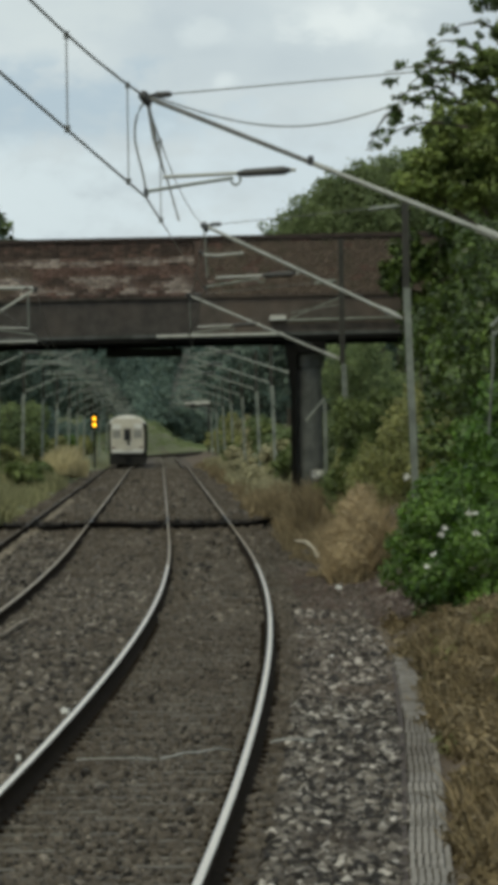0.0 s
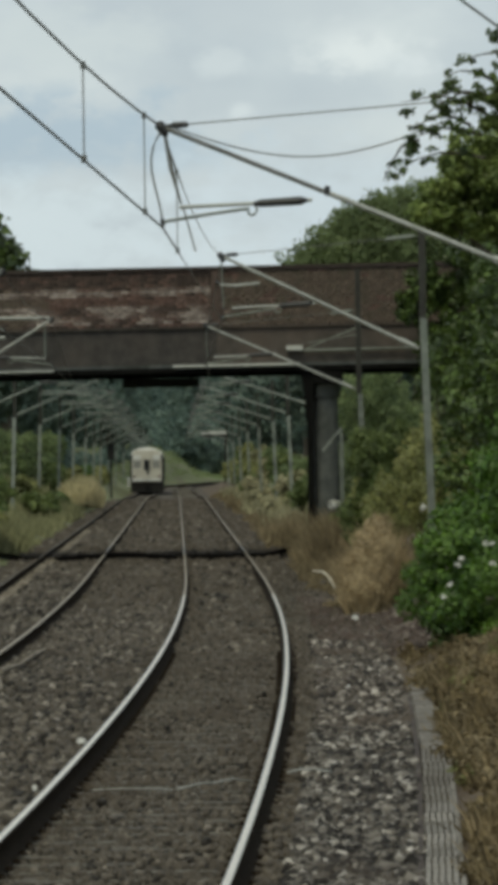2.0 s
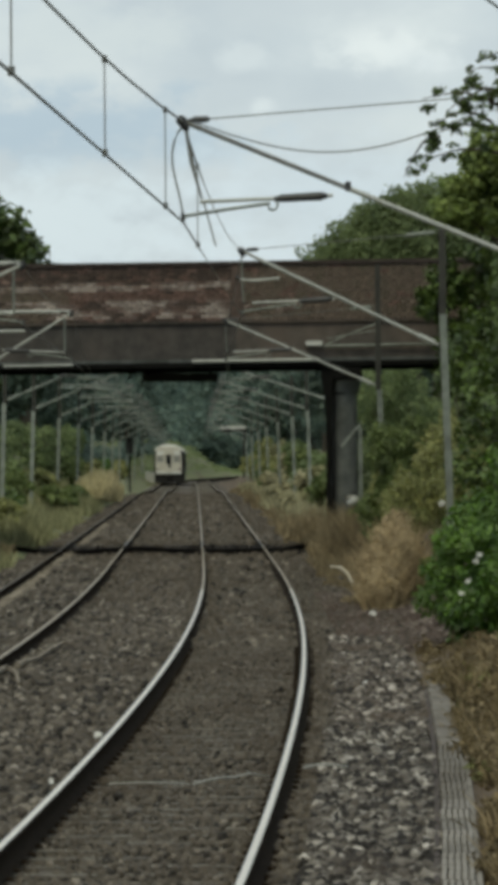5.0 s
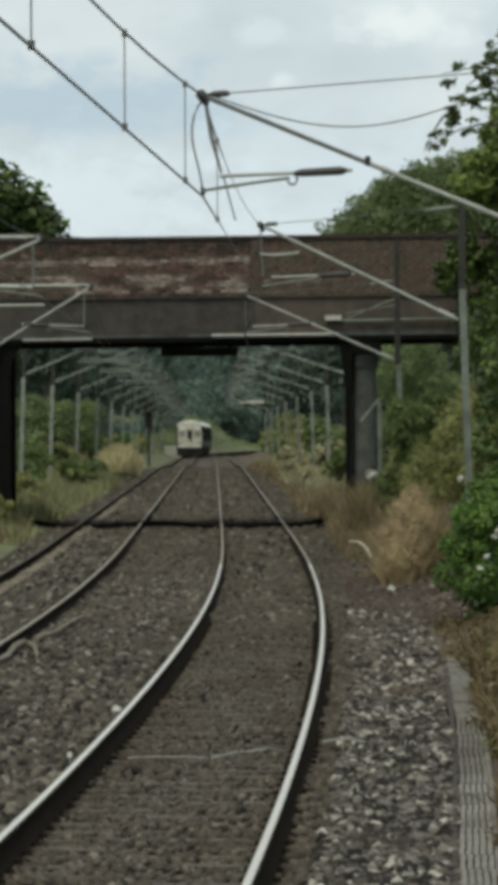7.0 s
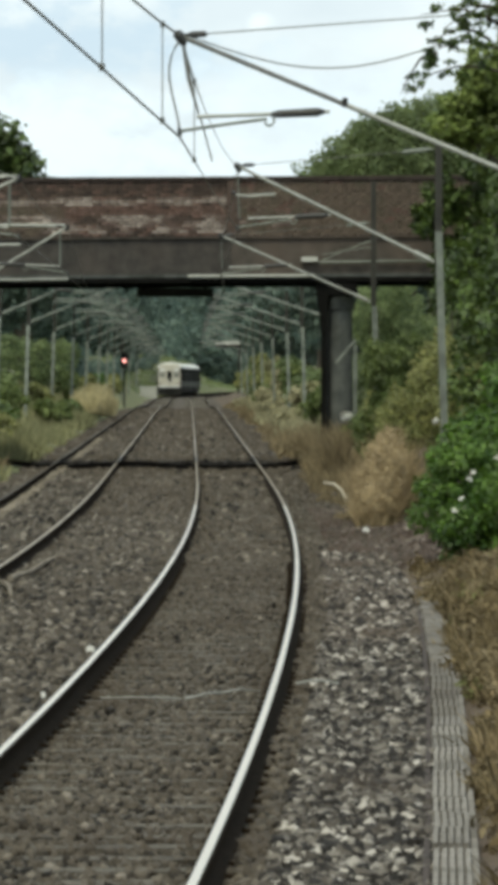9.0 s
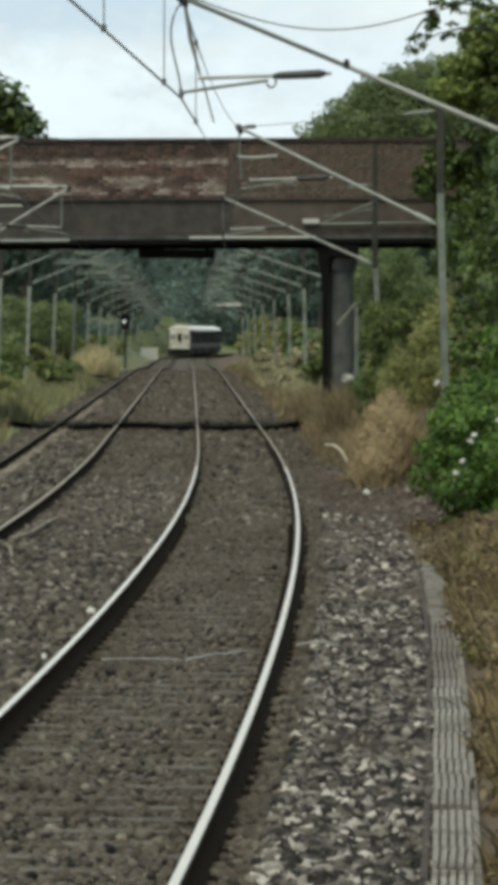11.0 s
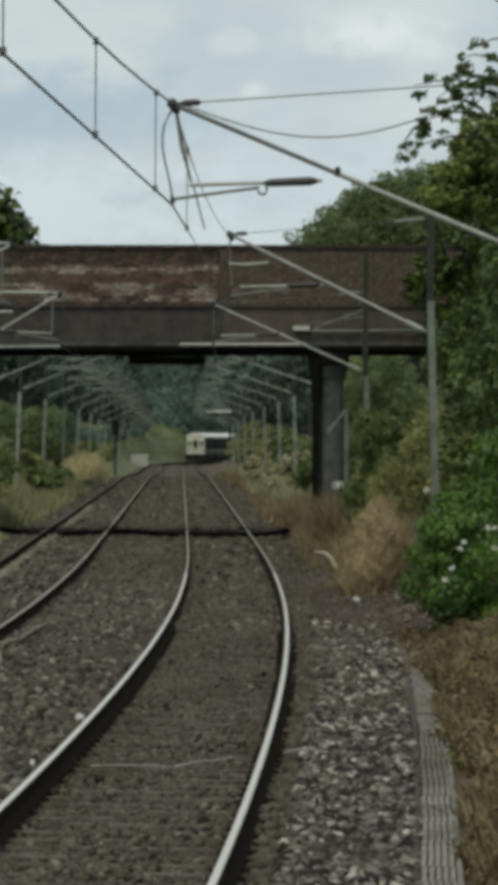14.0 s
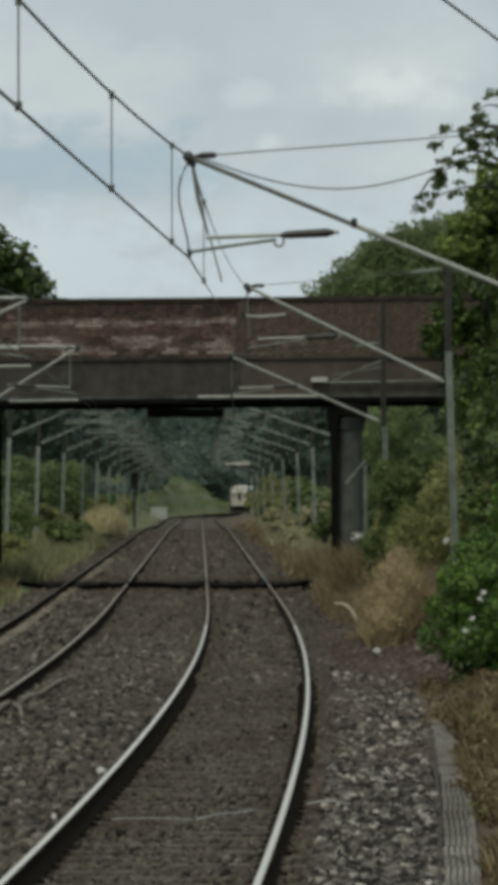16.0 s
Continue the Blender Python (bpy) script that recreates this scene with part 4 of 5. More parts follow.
def grass_mesh(name, spots, count, height, material, seed, width=0.012, lean=0.35):
    """Blades in tufts; spots: (x, y, z, rx, ry, height factor)."""
    rng = np.random.RandomState(seed)
    s = np.array(spots, float)
    w = s[:, 3] * s[:, 4]
    pick = rng.choice(len(s), count, p=w / w.sum())
    a, q = rng.uniform(0, 2 * np.pi, count), np.sqrt(rng.uniform(0, 1, count))
    dx, dy = np.cos(a) * q, np.sin(a) * q
    base = s[pick, :3] + np.stack([dx * s[pick, 3], dy * s[pick, 4], np.zeros(count)], -1)
    h = height * s[pick, 5] * rng.uniform(0.4, 1.1, count) * (1.12 - 0.55 * q * q)
    tip = base + np.stack([h * (lean * rng.normal(size=count) * 0.6 + 0.35 * lean * dx), h * lean * rng.normal(size=count) * 0.6, h], -1)
    midp = base * 0.5 + tip * 0.5 + np.stack([np.zeros(count), np.zeros(count), 0.12 * h], -1)
    th = rng.uniform(0, 2 * np.pi, count)
    side = np.stack([np.cos(th), np.sin(th) * 0.4, np.zeros(count)], -1) * (width * rng.uniform(0.6, 1.6, count))[:, None]
    v = np.stack([base - side, base + side, midp + side * 0.9, tip, midp - side * 0.9], 1)
    v = np.concatenate([v, (v[:, 3:4] + v[:, 2:3] * 0.02) / 1.02], 1)
    f = np.stack([np.array([0, 1, 2, 4])[None] + 6 * np.arange(count)[:, None], np.array([4, 2, 5, 3])[None] + 6 * np.arange(count)[:, None]], 1).reshape(-1, 4)
    return flat_mesh(name, v.reshape(-1, 3), f, [material])


def limbs(bm, x, y, z, height, r, seed, crown):
    rng = random.Random(seed)
    top = height * 0.75
    tube(bm, [(x + 0.15 * math.sin(3 * k / 6), y, z - 0.3 + top * k / 6) for k in range(7)], [r * (1 - 0.12 * k) for k in range(7)], 8)
    for b in crown:
        k = rng.uniform(0.35, 0.8)
        a = Vector((x, y, z + top * k))
        e = Vector((b[0], b[1], b[2]))
        tube(bm, [a, a.lerp(e, 0.5) + Vector((0, 0, 0.25)), e], [r * 0.42, r * 0.27, r * 0.1], 6)
    return bm


def tree(label, x, y, z, height, blobs, count, size, material, seed, group="", split=20):
    root = thing("tree", label, "tree", pose(x, y, z), group)
    part("trunk", limbs(bmesh.new(), 0, 0, 0, height, 0.03 * height, seed, blobs[:7]), M_BARK, root)
    mesh_part("crown", leaf_mesh("crown", blobs, int(count * 1.35), size, material, seed, split=split), root)
    return root


def bush(label, x, y, z, blobs, count, size, material, seed, group="lineside bushes"):
    root = thing("bush", label, "bush", pose(x, y, z), group)
    bm = bmesh.new()
    for b in blobs:
        tube(bm, [(0.2 * b[0], 0.2 * b[1], -0.2), (0.7 * b[0], 0.7 * b[1], 0.5 * b[2]), (b[0], b[1], b[2])], [0.03, 0.02, 0.008], 5)
    part("stem", bm, M_BARK, root)
    mesh_part("leaves", leaf_mesh("leaves", blobs, int(count * 1.3), size, material, seed, inner=0.3, split=12), root)
    return root


def lumps(seed, n, rx, ry, z0, z1, r0, r1):
    """n random ellipsoids within a crown's bounds."""
    rng = random.Random(seed)
    out = []
    for _ in range(n):
        a, q, t = rng.uniform(0, 6.283), math.sqrt(rng.uniform(0, 1)), rng.uniform(0, 1)
        w = math.sin(math.pi * (0.15 + 0.8 * t)) ** 0.6
        r = rng.uniform(r0, r1)
        out.append((rx * q * w * math.cos(a), ry * q * w * math.sin(a), z0 + (z1 - z0) * t, r, r, r * 0.8))
    return out


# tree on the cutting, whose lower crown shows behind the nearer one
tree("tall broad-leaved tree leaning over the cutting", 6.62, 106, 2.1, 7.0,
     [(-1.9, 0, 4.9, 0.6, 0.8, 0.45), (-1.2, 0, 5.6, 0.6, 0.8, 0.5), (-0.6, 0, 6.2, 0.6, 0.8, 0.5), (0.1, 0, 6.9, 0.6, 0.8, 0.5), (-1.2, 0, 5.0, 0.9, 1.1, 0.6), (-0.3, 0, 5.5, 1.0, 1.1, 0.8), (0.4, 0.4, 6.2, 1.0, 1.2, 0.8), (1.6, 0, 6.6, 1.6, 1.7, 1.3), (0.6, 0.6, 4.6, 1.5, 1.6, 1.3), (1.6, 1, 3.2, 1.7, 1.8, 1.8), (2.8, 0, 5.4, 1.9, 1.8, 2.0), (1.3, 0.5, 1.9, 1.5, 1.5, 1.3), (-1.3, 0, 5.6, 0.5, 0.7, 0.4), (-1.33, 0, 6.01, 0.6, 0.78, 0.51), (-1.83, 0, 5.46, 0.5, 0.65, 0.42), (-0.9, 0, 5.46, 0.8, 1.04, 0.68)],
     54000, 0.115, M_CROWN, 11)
# slender tree beside the first mast: its boughs hang before the wires, against the sky
NEAR_X, NEAR_Y = 3.85, 50.0
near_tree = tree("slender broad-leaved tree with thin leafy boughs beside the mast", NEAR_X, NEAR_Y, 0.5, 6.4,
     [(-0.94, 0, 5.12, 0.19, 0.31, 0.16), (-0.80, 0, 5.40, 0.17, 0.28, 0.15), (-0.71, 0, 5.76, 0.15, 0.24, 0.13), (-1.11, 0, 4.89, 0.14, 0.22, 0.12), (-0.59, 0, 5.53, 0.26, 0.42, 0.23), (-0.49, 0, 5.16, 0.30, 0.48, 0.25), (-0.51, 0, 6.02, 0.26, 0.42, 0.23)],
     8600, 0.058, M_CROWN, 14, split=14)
bough_rng = random.Random(77)
for i, (xa, za, xb, zb) in enumerate([(2.69, 5.44, 1.88, 5.62), (2.86, 5.66, 2.28, 5.86), (3.03, 5.86, 2.46, 6.00), (3.08, 6.03, 2.69, 6.26), (2.62, 5.26, 1.86, 5.22), (2.64, 5.04, 1.81, 4.99), (2.86, 5.47, 2.23, 5.69), (3.15, 6.19, 2.92, 6.30), (2.52, 5.34, 1.99, 5.38), (2.03, 5.21, 1.71, 4.91), (2.76, 5.60, 2.10, 5.51), (3.17, 6.33, 3.05, 6.49)]):
    way = [(xa + (xb - xa) * t - NEAR_X, bough_rng.uniform(-0.12, 0.12), za + (zb - za) * t + 0.1 * math.sin(math.pi * t) - 0.06 * t * t - 0.5) for t in (0, 0.25, 0.5, 0.75, 1.0)]
    bough = part("bough", tubed(way, [0.02, 0.015, 0.011, 0.007, 0.004], 6), M_BARK, near_tree)
    tufts = []
    for _ in range(10):
        t = bough_rng.uniform(0.1, 1.04)
        tufts.append((xa + (xb - xa) * t + bough_rng.uniform(-0.05, 0.05) - NEAR_X, bough_rng.uniform(-0.2, 0.2), za + (zb - za) * t + 0.1 * math.sin(math.pi * min(t, 1)) - 0.06 * t * t + bough_rng.uniform(-0.12, 0.05) - 0.5, bough_rng.uniform(0.03, 0.085), 0.07, bough_rng.uniform(0.02, 0.05)))
    # boughs take the darker leaf, coloured as leaves look against bright sky
    mesh_part("leaves", leaf_mesh("bough_leaves", tufts, 150, 0.056, M_LEAF, 300 + i, droop=0.5, inner=0.2), bough)
tree("dense broad-leaved tree beside the bridge end", 7.6, 122, 2.0, 6.5,
     [(0, 0, 6.4, 1.7, 2, 1.2), (-1.0, 0, 5.4, 1.2, 1.5, 1.0), (0.9, 0, 5.2, 2, 2, 1.6), (1.4, 0, 7.2, 1.8, 2, 1.4), (0.6, 0, 3.2, 1.8, 2, 1.6), (1.4, 0, 1.5, 2, 2, 1.6)], 16000, 0.2, M_LEAF, 12)
# ivy and bushes on the cutting side
bush("dense green bush with white blossom beside the trough", 3.35, 67, 0.0, [(-0.1, 0, 0.15, 0.5, 1.2, 0.4), (-0.5, 0.5, 0.85, 0.38, 1.0, 0.34), (-0.3, 0.5, 1.15, 0.4, 1.0, 0.3), (-0.25, 1, 0.55, 0.6, 1.4, 0.5), (0.3, 0, 0.5, 0.9, 1.6, 0.7), (0.9, 1, 0.95, 0.9, 1.6, 0.7), (1.7, 0, 0.7, 1.0, 1.5, 0.9), (0.3, 0.3, 0.05, 0.7, 1.2, 0.4), (0.35, -1.5, 0.05, 0.45, 1.0, 0.4), (0.95, -2.0, 0.15, 0.6, 1.0, 0.5)], 30000, 0.062, M_BUSH, 21)
bush("tall green ivy-hung bush on the cutting side", 4.5, 80, 0.4, [(-0.35, 0, 0.7, 0.8, 2.0, 0.8), (0.3, 1, 1.3, 1.0, 2.4, 0.9), (0.9, 2, 2.0, 1.0, 2.4, 0.9), (1.5, 0, 1.4, 1.2, 2, 1.3), (-0.5, 3, 0.6, 0.7, 2, 0.7)], 15000, 0.095, M_BUSH, 22)
bush("dark ivy thicket climbing the cutting", 5.5, 98, 1.0, [(-0.6, 0, 1.0, 0.8, 2, 1.0), (-0.2, 0, 2.0, 0.9, 3, 1.1), (0.5, 0, 3.0, 1.1, 3, 1.1), (0.5, 2, 4.2, 1.1, 3, 1.1), (1.6, 0, 2.6, 1.4, 3, 2.0)], 14000, 0.12, M_IVY, 23)
bush("yellow-green scrub on the cutting before the bridge", 3.9, 104, 0.2, [(-0.5, 0, 0.6, 0.6, 2, 0.7), (0.1, 3, 1.2, 0.8, 3, 0.9), (0.7, 5, 1.8, 0.8, 3, 0.9), (1.0, 0, 1.1, 0.8, 3, 1.0)], 9000, 0.095, M_OLIVE, 27)
bush("yellow-green scrub in front of the bridge mast", 3.75, 112, 0.3, [(-0.35, 0, 0.7, 0.55, 1.6, 0.7), (0.1, 0, 1.5, 0.6, 1.6, 0.8), (0.3, 1, 2.2, 0.5, 1.6, 0.55), (-0.3, 0, 2.1, 0.4, 1.0, 0.55), (0.8, 0, 1.4, 0.7, 1.6, 0.9)], 9000, 0.1, M_LEAF_MID, 29)
bush("low olive and brown scrub round the pier foot", 3.1, 127, 0.0, [(-0.2, 0, 0.35, 0.35, 1.5, 0.4), (0.2, 0, 0.6, 0.4, 1.5, 0.5), (0.6, 1, 0.9, 0.4, 1.5, 0.55)], 5000, 0.08, M_OLIVE, 19)
bush("green and brown scrub at the pier foot", -5.9, 128, -0.1, [(-0.6, 0, 0.6, 0.7, 2, 0.6), (0.1, 0, 0.4, 0.5, 1.8, 0.45)], 4500, 0.1, M_OLIVE, 18)
bush("yellow-green scrub on the cutting under the bridge", 4.3, 122, 0.4, [(-0.3, 0, 0.5, 0.7, 3, 0.8), (0.4, 4, 1.2, 0.9, 4, 1.0), (1.1, 2, 2.0, 1.0, 4, 1.0), (0.2, 8, 0.9, 0.8, 4, 1.0)], 9000, 0.11, M_OLIVE, 24)
bush("green thicket under the side span", 5.0, 146, 0.7, [(-0.85, 3, 3.1, 0.7, 4, 0.8), (-0.2, 3, 3.5, 0.8, 4, 0.8), (-0.6, 0, 1.0, 1.0, 5, 1.1), (-0.3, 2, 2.0, 1.0, 5, 1.0), (0.6, 4, 2.6, 1.3, 5, 1.1), (1.8, 4, 1.8, 1.5, 6, 1.6)], 13000, 0.13, M_DOME, 25)
bush("green thicket along the cutting", 7.4, 122, 2.0, [(-0.8, 0, 0.9, 1.2, 6, 1.2), (0.3, 4, 2.2, 1.4, 6, 1.5), (1.6, 0, 2.6, 1.6, 6, 2.0), (0.6, 0, 4.0, 1.5, 5, 1.4)], 11000, 0.15, M_IVY, 26)
# hazel wears the dark ivy leaf for the shadow it stands in
bush("hazel thicket beside the bridge end", 6.4, 116, 1.6, [(-0.8, 0, 2.2, 1.0, 4, 1.1), (0, 0, 3.4, 1.2, 4, 1.2), (1.0, 0, 4.6, 1.5, 4, 1.3), (1.6, 0, 2.4, 1.5, 4, 1.8)], 9000, 0.15, M_IVY, 28)

bush("dark ivy thicket hanging over the bridge parapet end", 6.0, 131.2, 1.9, [(-0.8, 0, 4.0, 0.45, 0.5, 0.6), (-0.5, 0, 4.7, 0.5, 0.5, 0.5), (-0.2, 0, 3.2, 0.7, 0.6, 0.8), (0.2, 0, 4.3, 0.7, 0.6, 0.7), (0.7, 0, 5.0, 0.8, 0.8, 0.6), (0.8, 0, 3.6, 0.9, 0.8, 0.9), (1.4, 0, 4.6, 0.9, 0.7, 0.8), (1.5, 0, 3.4, 0.9, 0.7, 0.9)], 12000, 0.12, M_IVY, 88)

# dry grass on the right verge
RV = lambda u, y: (float(track_x(y) + u), float(y), float(ground_z(np.float64(u), np.float64(y)) - 0.03))
tagged(new("dry_grass", leaf_mesh("dry_grass", [(*RV(2.04, 87)[:2], 0.42, 0.28, 1.0, 0.42), (*RV(2.32, 88)[:2], 0.7, 0.35, 1.2, 0.58), (*RV(2.5, 90)[:2], 0.82, 0.28, 1.2, 0.55), (*RV(2.1, 86)[:2], 0.22, 0.34, 1.0, 0.34)], 24000, 0.042, M_DRY, 30, inner=0.2)), "feathery golden dry grass heads beside the mast", "dry grass", kind="stuff")
tagged(new("dry_grass", grass_mesh("dry_grass_stalks", [(*RV(2.13, 87), 0.3, 1.0, 0.9), (*RV(2.48, 89), 0.36, 1.2, 1.15), (*RV(2.05, 86), 0.25, 1.0, 0.5)], 4200, 1.15, M_DRY, 31, width=0.008, lean=0.45)), "tall golden dry grass clump beside the mast", "dry grass", kind="stuff")
rng_v = random.Random(5)
spots = [(*RV(rng_v.uniform(2.2, 3.4), y), rng_v.uniform(0.12, 0.3), rng_v.uniform(0.4, 0.9), rng_v.uniform(0.4, 0.9)) for y in np.arange(-6, 61, 0.4)]
tagged(new("russet_weeds", grass_mesh("russet_weeds", spots, 20000, 0.42, M_RUSSET, 32, width=0.009, lean=0.7)), "russet and brown dried weeds beside the trough", "weeds", kind="stuff")
tagged(new("dry_grass", grass_mesh("dry_grass_verge", spots[::2], 3500, 0.5, M_DRY, 33, width=0.006, lean=0.6)), "thin dry grass stalks beside the trough", "dry grass", kind="stuff")
spots = [(*RV(rng_v.uniform(1.6, 2.6), y), rng_v.uniform(0.12, 0.25), rng_v.uniform(0.5, 1.2), rng_v.uniform(0.4, 1.0)) for y in np.arange(85, 125, 1.1)] + [(*RV(rng_v.uniform(1.8, 3.1), y), 0.3, 1.0, rng_v.uniform(0.8, 1.6)) for y in np.arange(112, 131, 0.8)]
tagged(new("russet_weeds", grass_mesh("russet_weeds_far", spots, 6000, 0.28, M_DEAD, 34, width=0.014)), "low reddish-brown dead weeds by the track", "weeds", kind="stuff")
tagged(new("dry_weeds", grass_mesh("dry_weeds", [(*RV(rng_v.uniform(2.25, 3.1), y), 0.26, 1.0, rng_v.uniform(0.6, 1.1)) for y in np.arange(122, 131.5, 0.5)], 6500, 1.1, M_DEAD, 43, width=0.012, lean=0.75)), "tall brown-grey dry weeds at the pier foot", "weeds", kind="stuff")
spots = [(*RV(rng_v.uniform(2.0, 3.4), y), 0.4, 2.0, rng_v.uniform(0.7, 1.2)) for y in np.arange(125, 175, 3)]
tagged(new("russet_weeds", grass_mesh("russet_weeds_pier", spots, 4500, 0.7, M_DEAD, 35, width=0.016)), "brown dry weeds round the pier foot", "weeds", kind="stuff")

low = []
for y in np.arange(-6, 61.5, 0.26):
    u = rng_v.uniform(2.22, 3.7)
    x, yy, z = RV(u, y)
    low.append((x, yy, z + rng_v.uniform(0.05, 0.3), rng_v.uniform(0.1, 0.26), 0.4, rng_v.uniform(0.1, 0.24)))
tagged(new("low_weeds", leaf_mesh("low_weeds", low[::3], 15000, 0.05, M_DEAD, 39, inner=0.2)), "brown tangled dead weeds beside the trough", "weeds", kind="stuff")
tagged(new("low_weeds", leaf_mesh("low_weeds_olive", low[1::6], 8000, 0.05, M_OLIVE, 40, inner=0.2)), "olive-green low weeds beside the trough", "weeds", kind="stuff")
tagged(new("low_weeds", leaf_mesh("low_weeds_russet", low[2::3], 36000, 0.05, M_RUSSET, 46, inner=0.2)), "russet tangled dead weeds beside the trough", "weeds", kind="stuff")

edge = []
for y in np.arange(-6, 68, 0.3):
    x, yy, z = RV(rng_v.uniform(2.12, 2.9), y)
    edge.append((x, yy, z + rng_v.uniform(0.0, 0.14), rng_v.uniform(0.12, 0.24), 0.35, rng_v.uniform(0.08, 0.18)))
tagged(new("low_weeds", leaf_mesh("edge_weeds", edge, 26000, 0.05, M_RUSSET, 47, inner=0.2)), "russet dead weeds creeping to the trough", "weeds", kind="stuff")

# scrub beyond the bridge, on both sides
for i, (u, y, w, h, m) in enumerate([(3.3, 170, 0.7, 1.3, M_PALEGRASS), (3.6, 188, 0.8, 1.9, M_LEAF_MID), (3.6, 205, 0.9, 2.0, M_GRASS), (3.9, 222, 0.9, 2.3, M_PALEGRASS), (3.9, 252, 1.0, 2.4, M_LEAF_MID), (4.2, 330, 1.2, 2.6, M_PALEGRASS), (5.0, 390, 1.4, 3.0, M_GRASS), (5.4, 450, 1.5, 3.2, M_OLIVE), (5.6, 530, 1.6, 3.2, M_LEAF_MID), (2.7, 215, 0.7, 1.0, M_PALEGRASS), (2.8, 245, 0.8, 1.3, M_PALEGRASS), (2.9, 275, 0.9, 1.5, M_PALEGRASS), (3.2, 310, 1.1, 1.5, M_LEAF_MID), (4.5, 235, 1.4, 2.0, M_DOME), (4.8, 290, 1.5, 2.2, M_DOME), (4.4, 360, 1.6, 1.8, M_OLIVE), (4.6, 420, 1.6, 2.0, M_DOME), (4.4, 500, 1.7, 2.0, M_OLIVE),
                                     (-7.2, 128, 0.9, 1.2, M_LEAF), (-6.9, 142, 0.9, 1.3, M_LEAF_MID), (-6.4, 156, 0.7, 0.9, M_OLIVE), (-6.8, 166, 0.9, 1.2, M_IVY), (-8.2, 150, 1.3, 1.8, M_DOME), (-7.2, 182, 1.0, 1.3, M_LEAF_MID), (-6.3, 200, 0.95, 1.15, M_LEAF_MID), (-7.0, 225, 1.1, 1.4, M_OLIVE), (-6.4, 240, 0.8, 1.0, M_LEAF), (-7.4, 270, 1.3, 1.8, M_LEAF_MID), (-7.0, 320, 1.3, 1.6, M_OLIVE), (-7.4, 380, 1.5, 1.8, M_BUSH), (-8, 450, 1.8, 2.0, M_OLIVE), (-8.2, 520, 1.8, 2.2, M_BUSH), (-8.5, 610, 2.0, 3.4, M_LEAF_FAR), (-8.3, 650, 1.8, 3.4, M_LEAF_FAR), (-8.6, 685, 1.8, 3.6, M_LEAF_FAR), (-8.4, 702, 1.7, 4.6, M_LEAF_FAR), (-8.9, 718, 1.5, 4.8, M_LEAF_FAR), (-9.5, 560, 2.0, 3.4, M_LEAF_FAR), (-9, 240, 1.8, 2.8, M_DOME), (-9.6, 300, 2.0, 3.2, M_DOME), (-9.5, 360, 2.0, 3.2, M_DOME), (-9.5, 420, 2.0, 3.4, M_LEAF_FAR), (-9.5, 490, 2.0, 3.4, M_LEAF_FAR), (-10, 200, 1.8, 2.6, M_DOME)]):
    x, yy, z = RV(u, y)
    bush("olive lineside scrub bush along the railway" if m is M_OLIVE else "green lineside scrub bush along the railway", x, yy, z + float(track_z(y)), [(b[0], b[1] * 4, b[2], b[3], b[4] * 5, b[5]) for b in lumps(40 + i, 5, w * 0.6, w * 0.6, 0.2, h * 0.75, w * 0.4, w * 0.6)], 2300, 0.14 if y < 200 else 0.23, m, 60 + i)
tagged(new("straw_grass", grass_mesh("straw_grass", [(-6.49, 262, 0.21, 0.5, 4, 0.8), (-5.73, 265, 0.14, 0.5, 4, 1.15), (-5.3, 268, 0.0, 0.35, 4, 0.8), (-5.93, 258, 0.25, 0.5, 4, 1.0)], 5000, 1.25, M_STRAW, 36, width=0.035)), "pale straw-coloured grass by the far track", "dry grass", kind="stuff")
spots = [(*RV(rng_v.uniform(-7.4, -5.35), y), 0.5, 2.5, rng_v.uniform(0.5, 1.0)) for y in np.arange(92, 330, 2.6)] + [(*RV(rng_v.uniform(-8.6, -5.8), y), 0.6, 3.0, rng_v.uniform(0.7, 1.3)) for y in np.arange(138, 330, 2.2)]
tagged(new("lineside_grass", grass_mesh("lineside_grass", spots, 22000, 0.7, M_GRASS, 37, width=0.022)), "green and yellow grass along the far track", "grass", kind="stuff")
spots = [(*RV(rng_v.uniform(-9.5, -5.7), y), 0.5, 1.6, rng_v.uniform(0.5, 1.0)) for y in np.arange(88, 134, 0.5)]
tagged(new("lineside_weeds", grass_mesh("lineside_weeds", spots, 9000, 0.45, M_DEAD, 48, width=0.02, lean=0.6)), "grey-brown dead weeds beside the far track", "weeds", kind="stuff")
spots = []
for y in np.arange(600, 1050, 1.5):
    u = rng_v.uniform(-12.6, -6.4)
    x, yy, z = RV(u, y)
    spots.append((x, yy, z + float(track_z(y)), 1.2, 5, rng_v.uniform(0.6, 1.1)))
tagged(new("bank_grass", grass_mesh("bank_grass", spots, 16000, 0.6, M_BANKGRASS, 38, width=0.05)), "pale green grass on the far bank along the curve", "grass", kind="stuff")

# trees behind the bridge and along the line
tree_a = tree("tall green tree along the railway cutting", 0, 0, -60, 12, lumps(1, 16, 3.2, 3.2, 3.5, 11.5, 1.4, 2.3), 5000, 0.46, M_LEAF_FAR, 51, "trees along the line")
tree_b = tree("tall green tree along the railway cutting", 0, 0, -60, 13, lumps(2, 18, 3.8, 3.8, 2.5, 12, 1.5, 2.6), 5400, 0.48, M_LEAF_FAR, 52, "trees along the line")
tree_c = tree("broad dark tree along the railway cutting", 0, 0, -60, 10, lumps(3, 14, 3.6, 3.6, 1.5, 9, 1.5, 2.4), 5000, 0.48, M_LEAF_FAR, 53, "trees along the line")
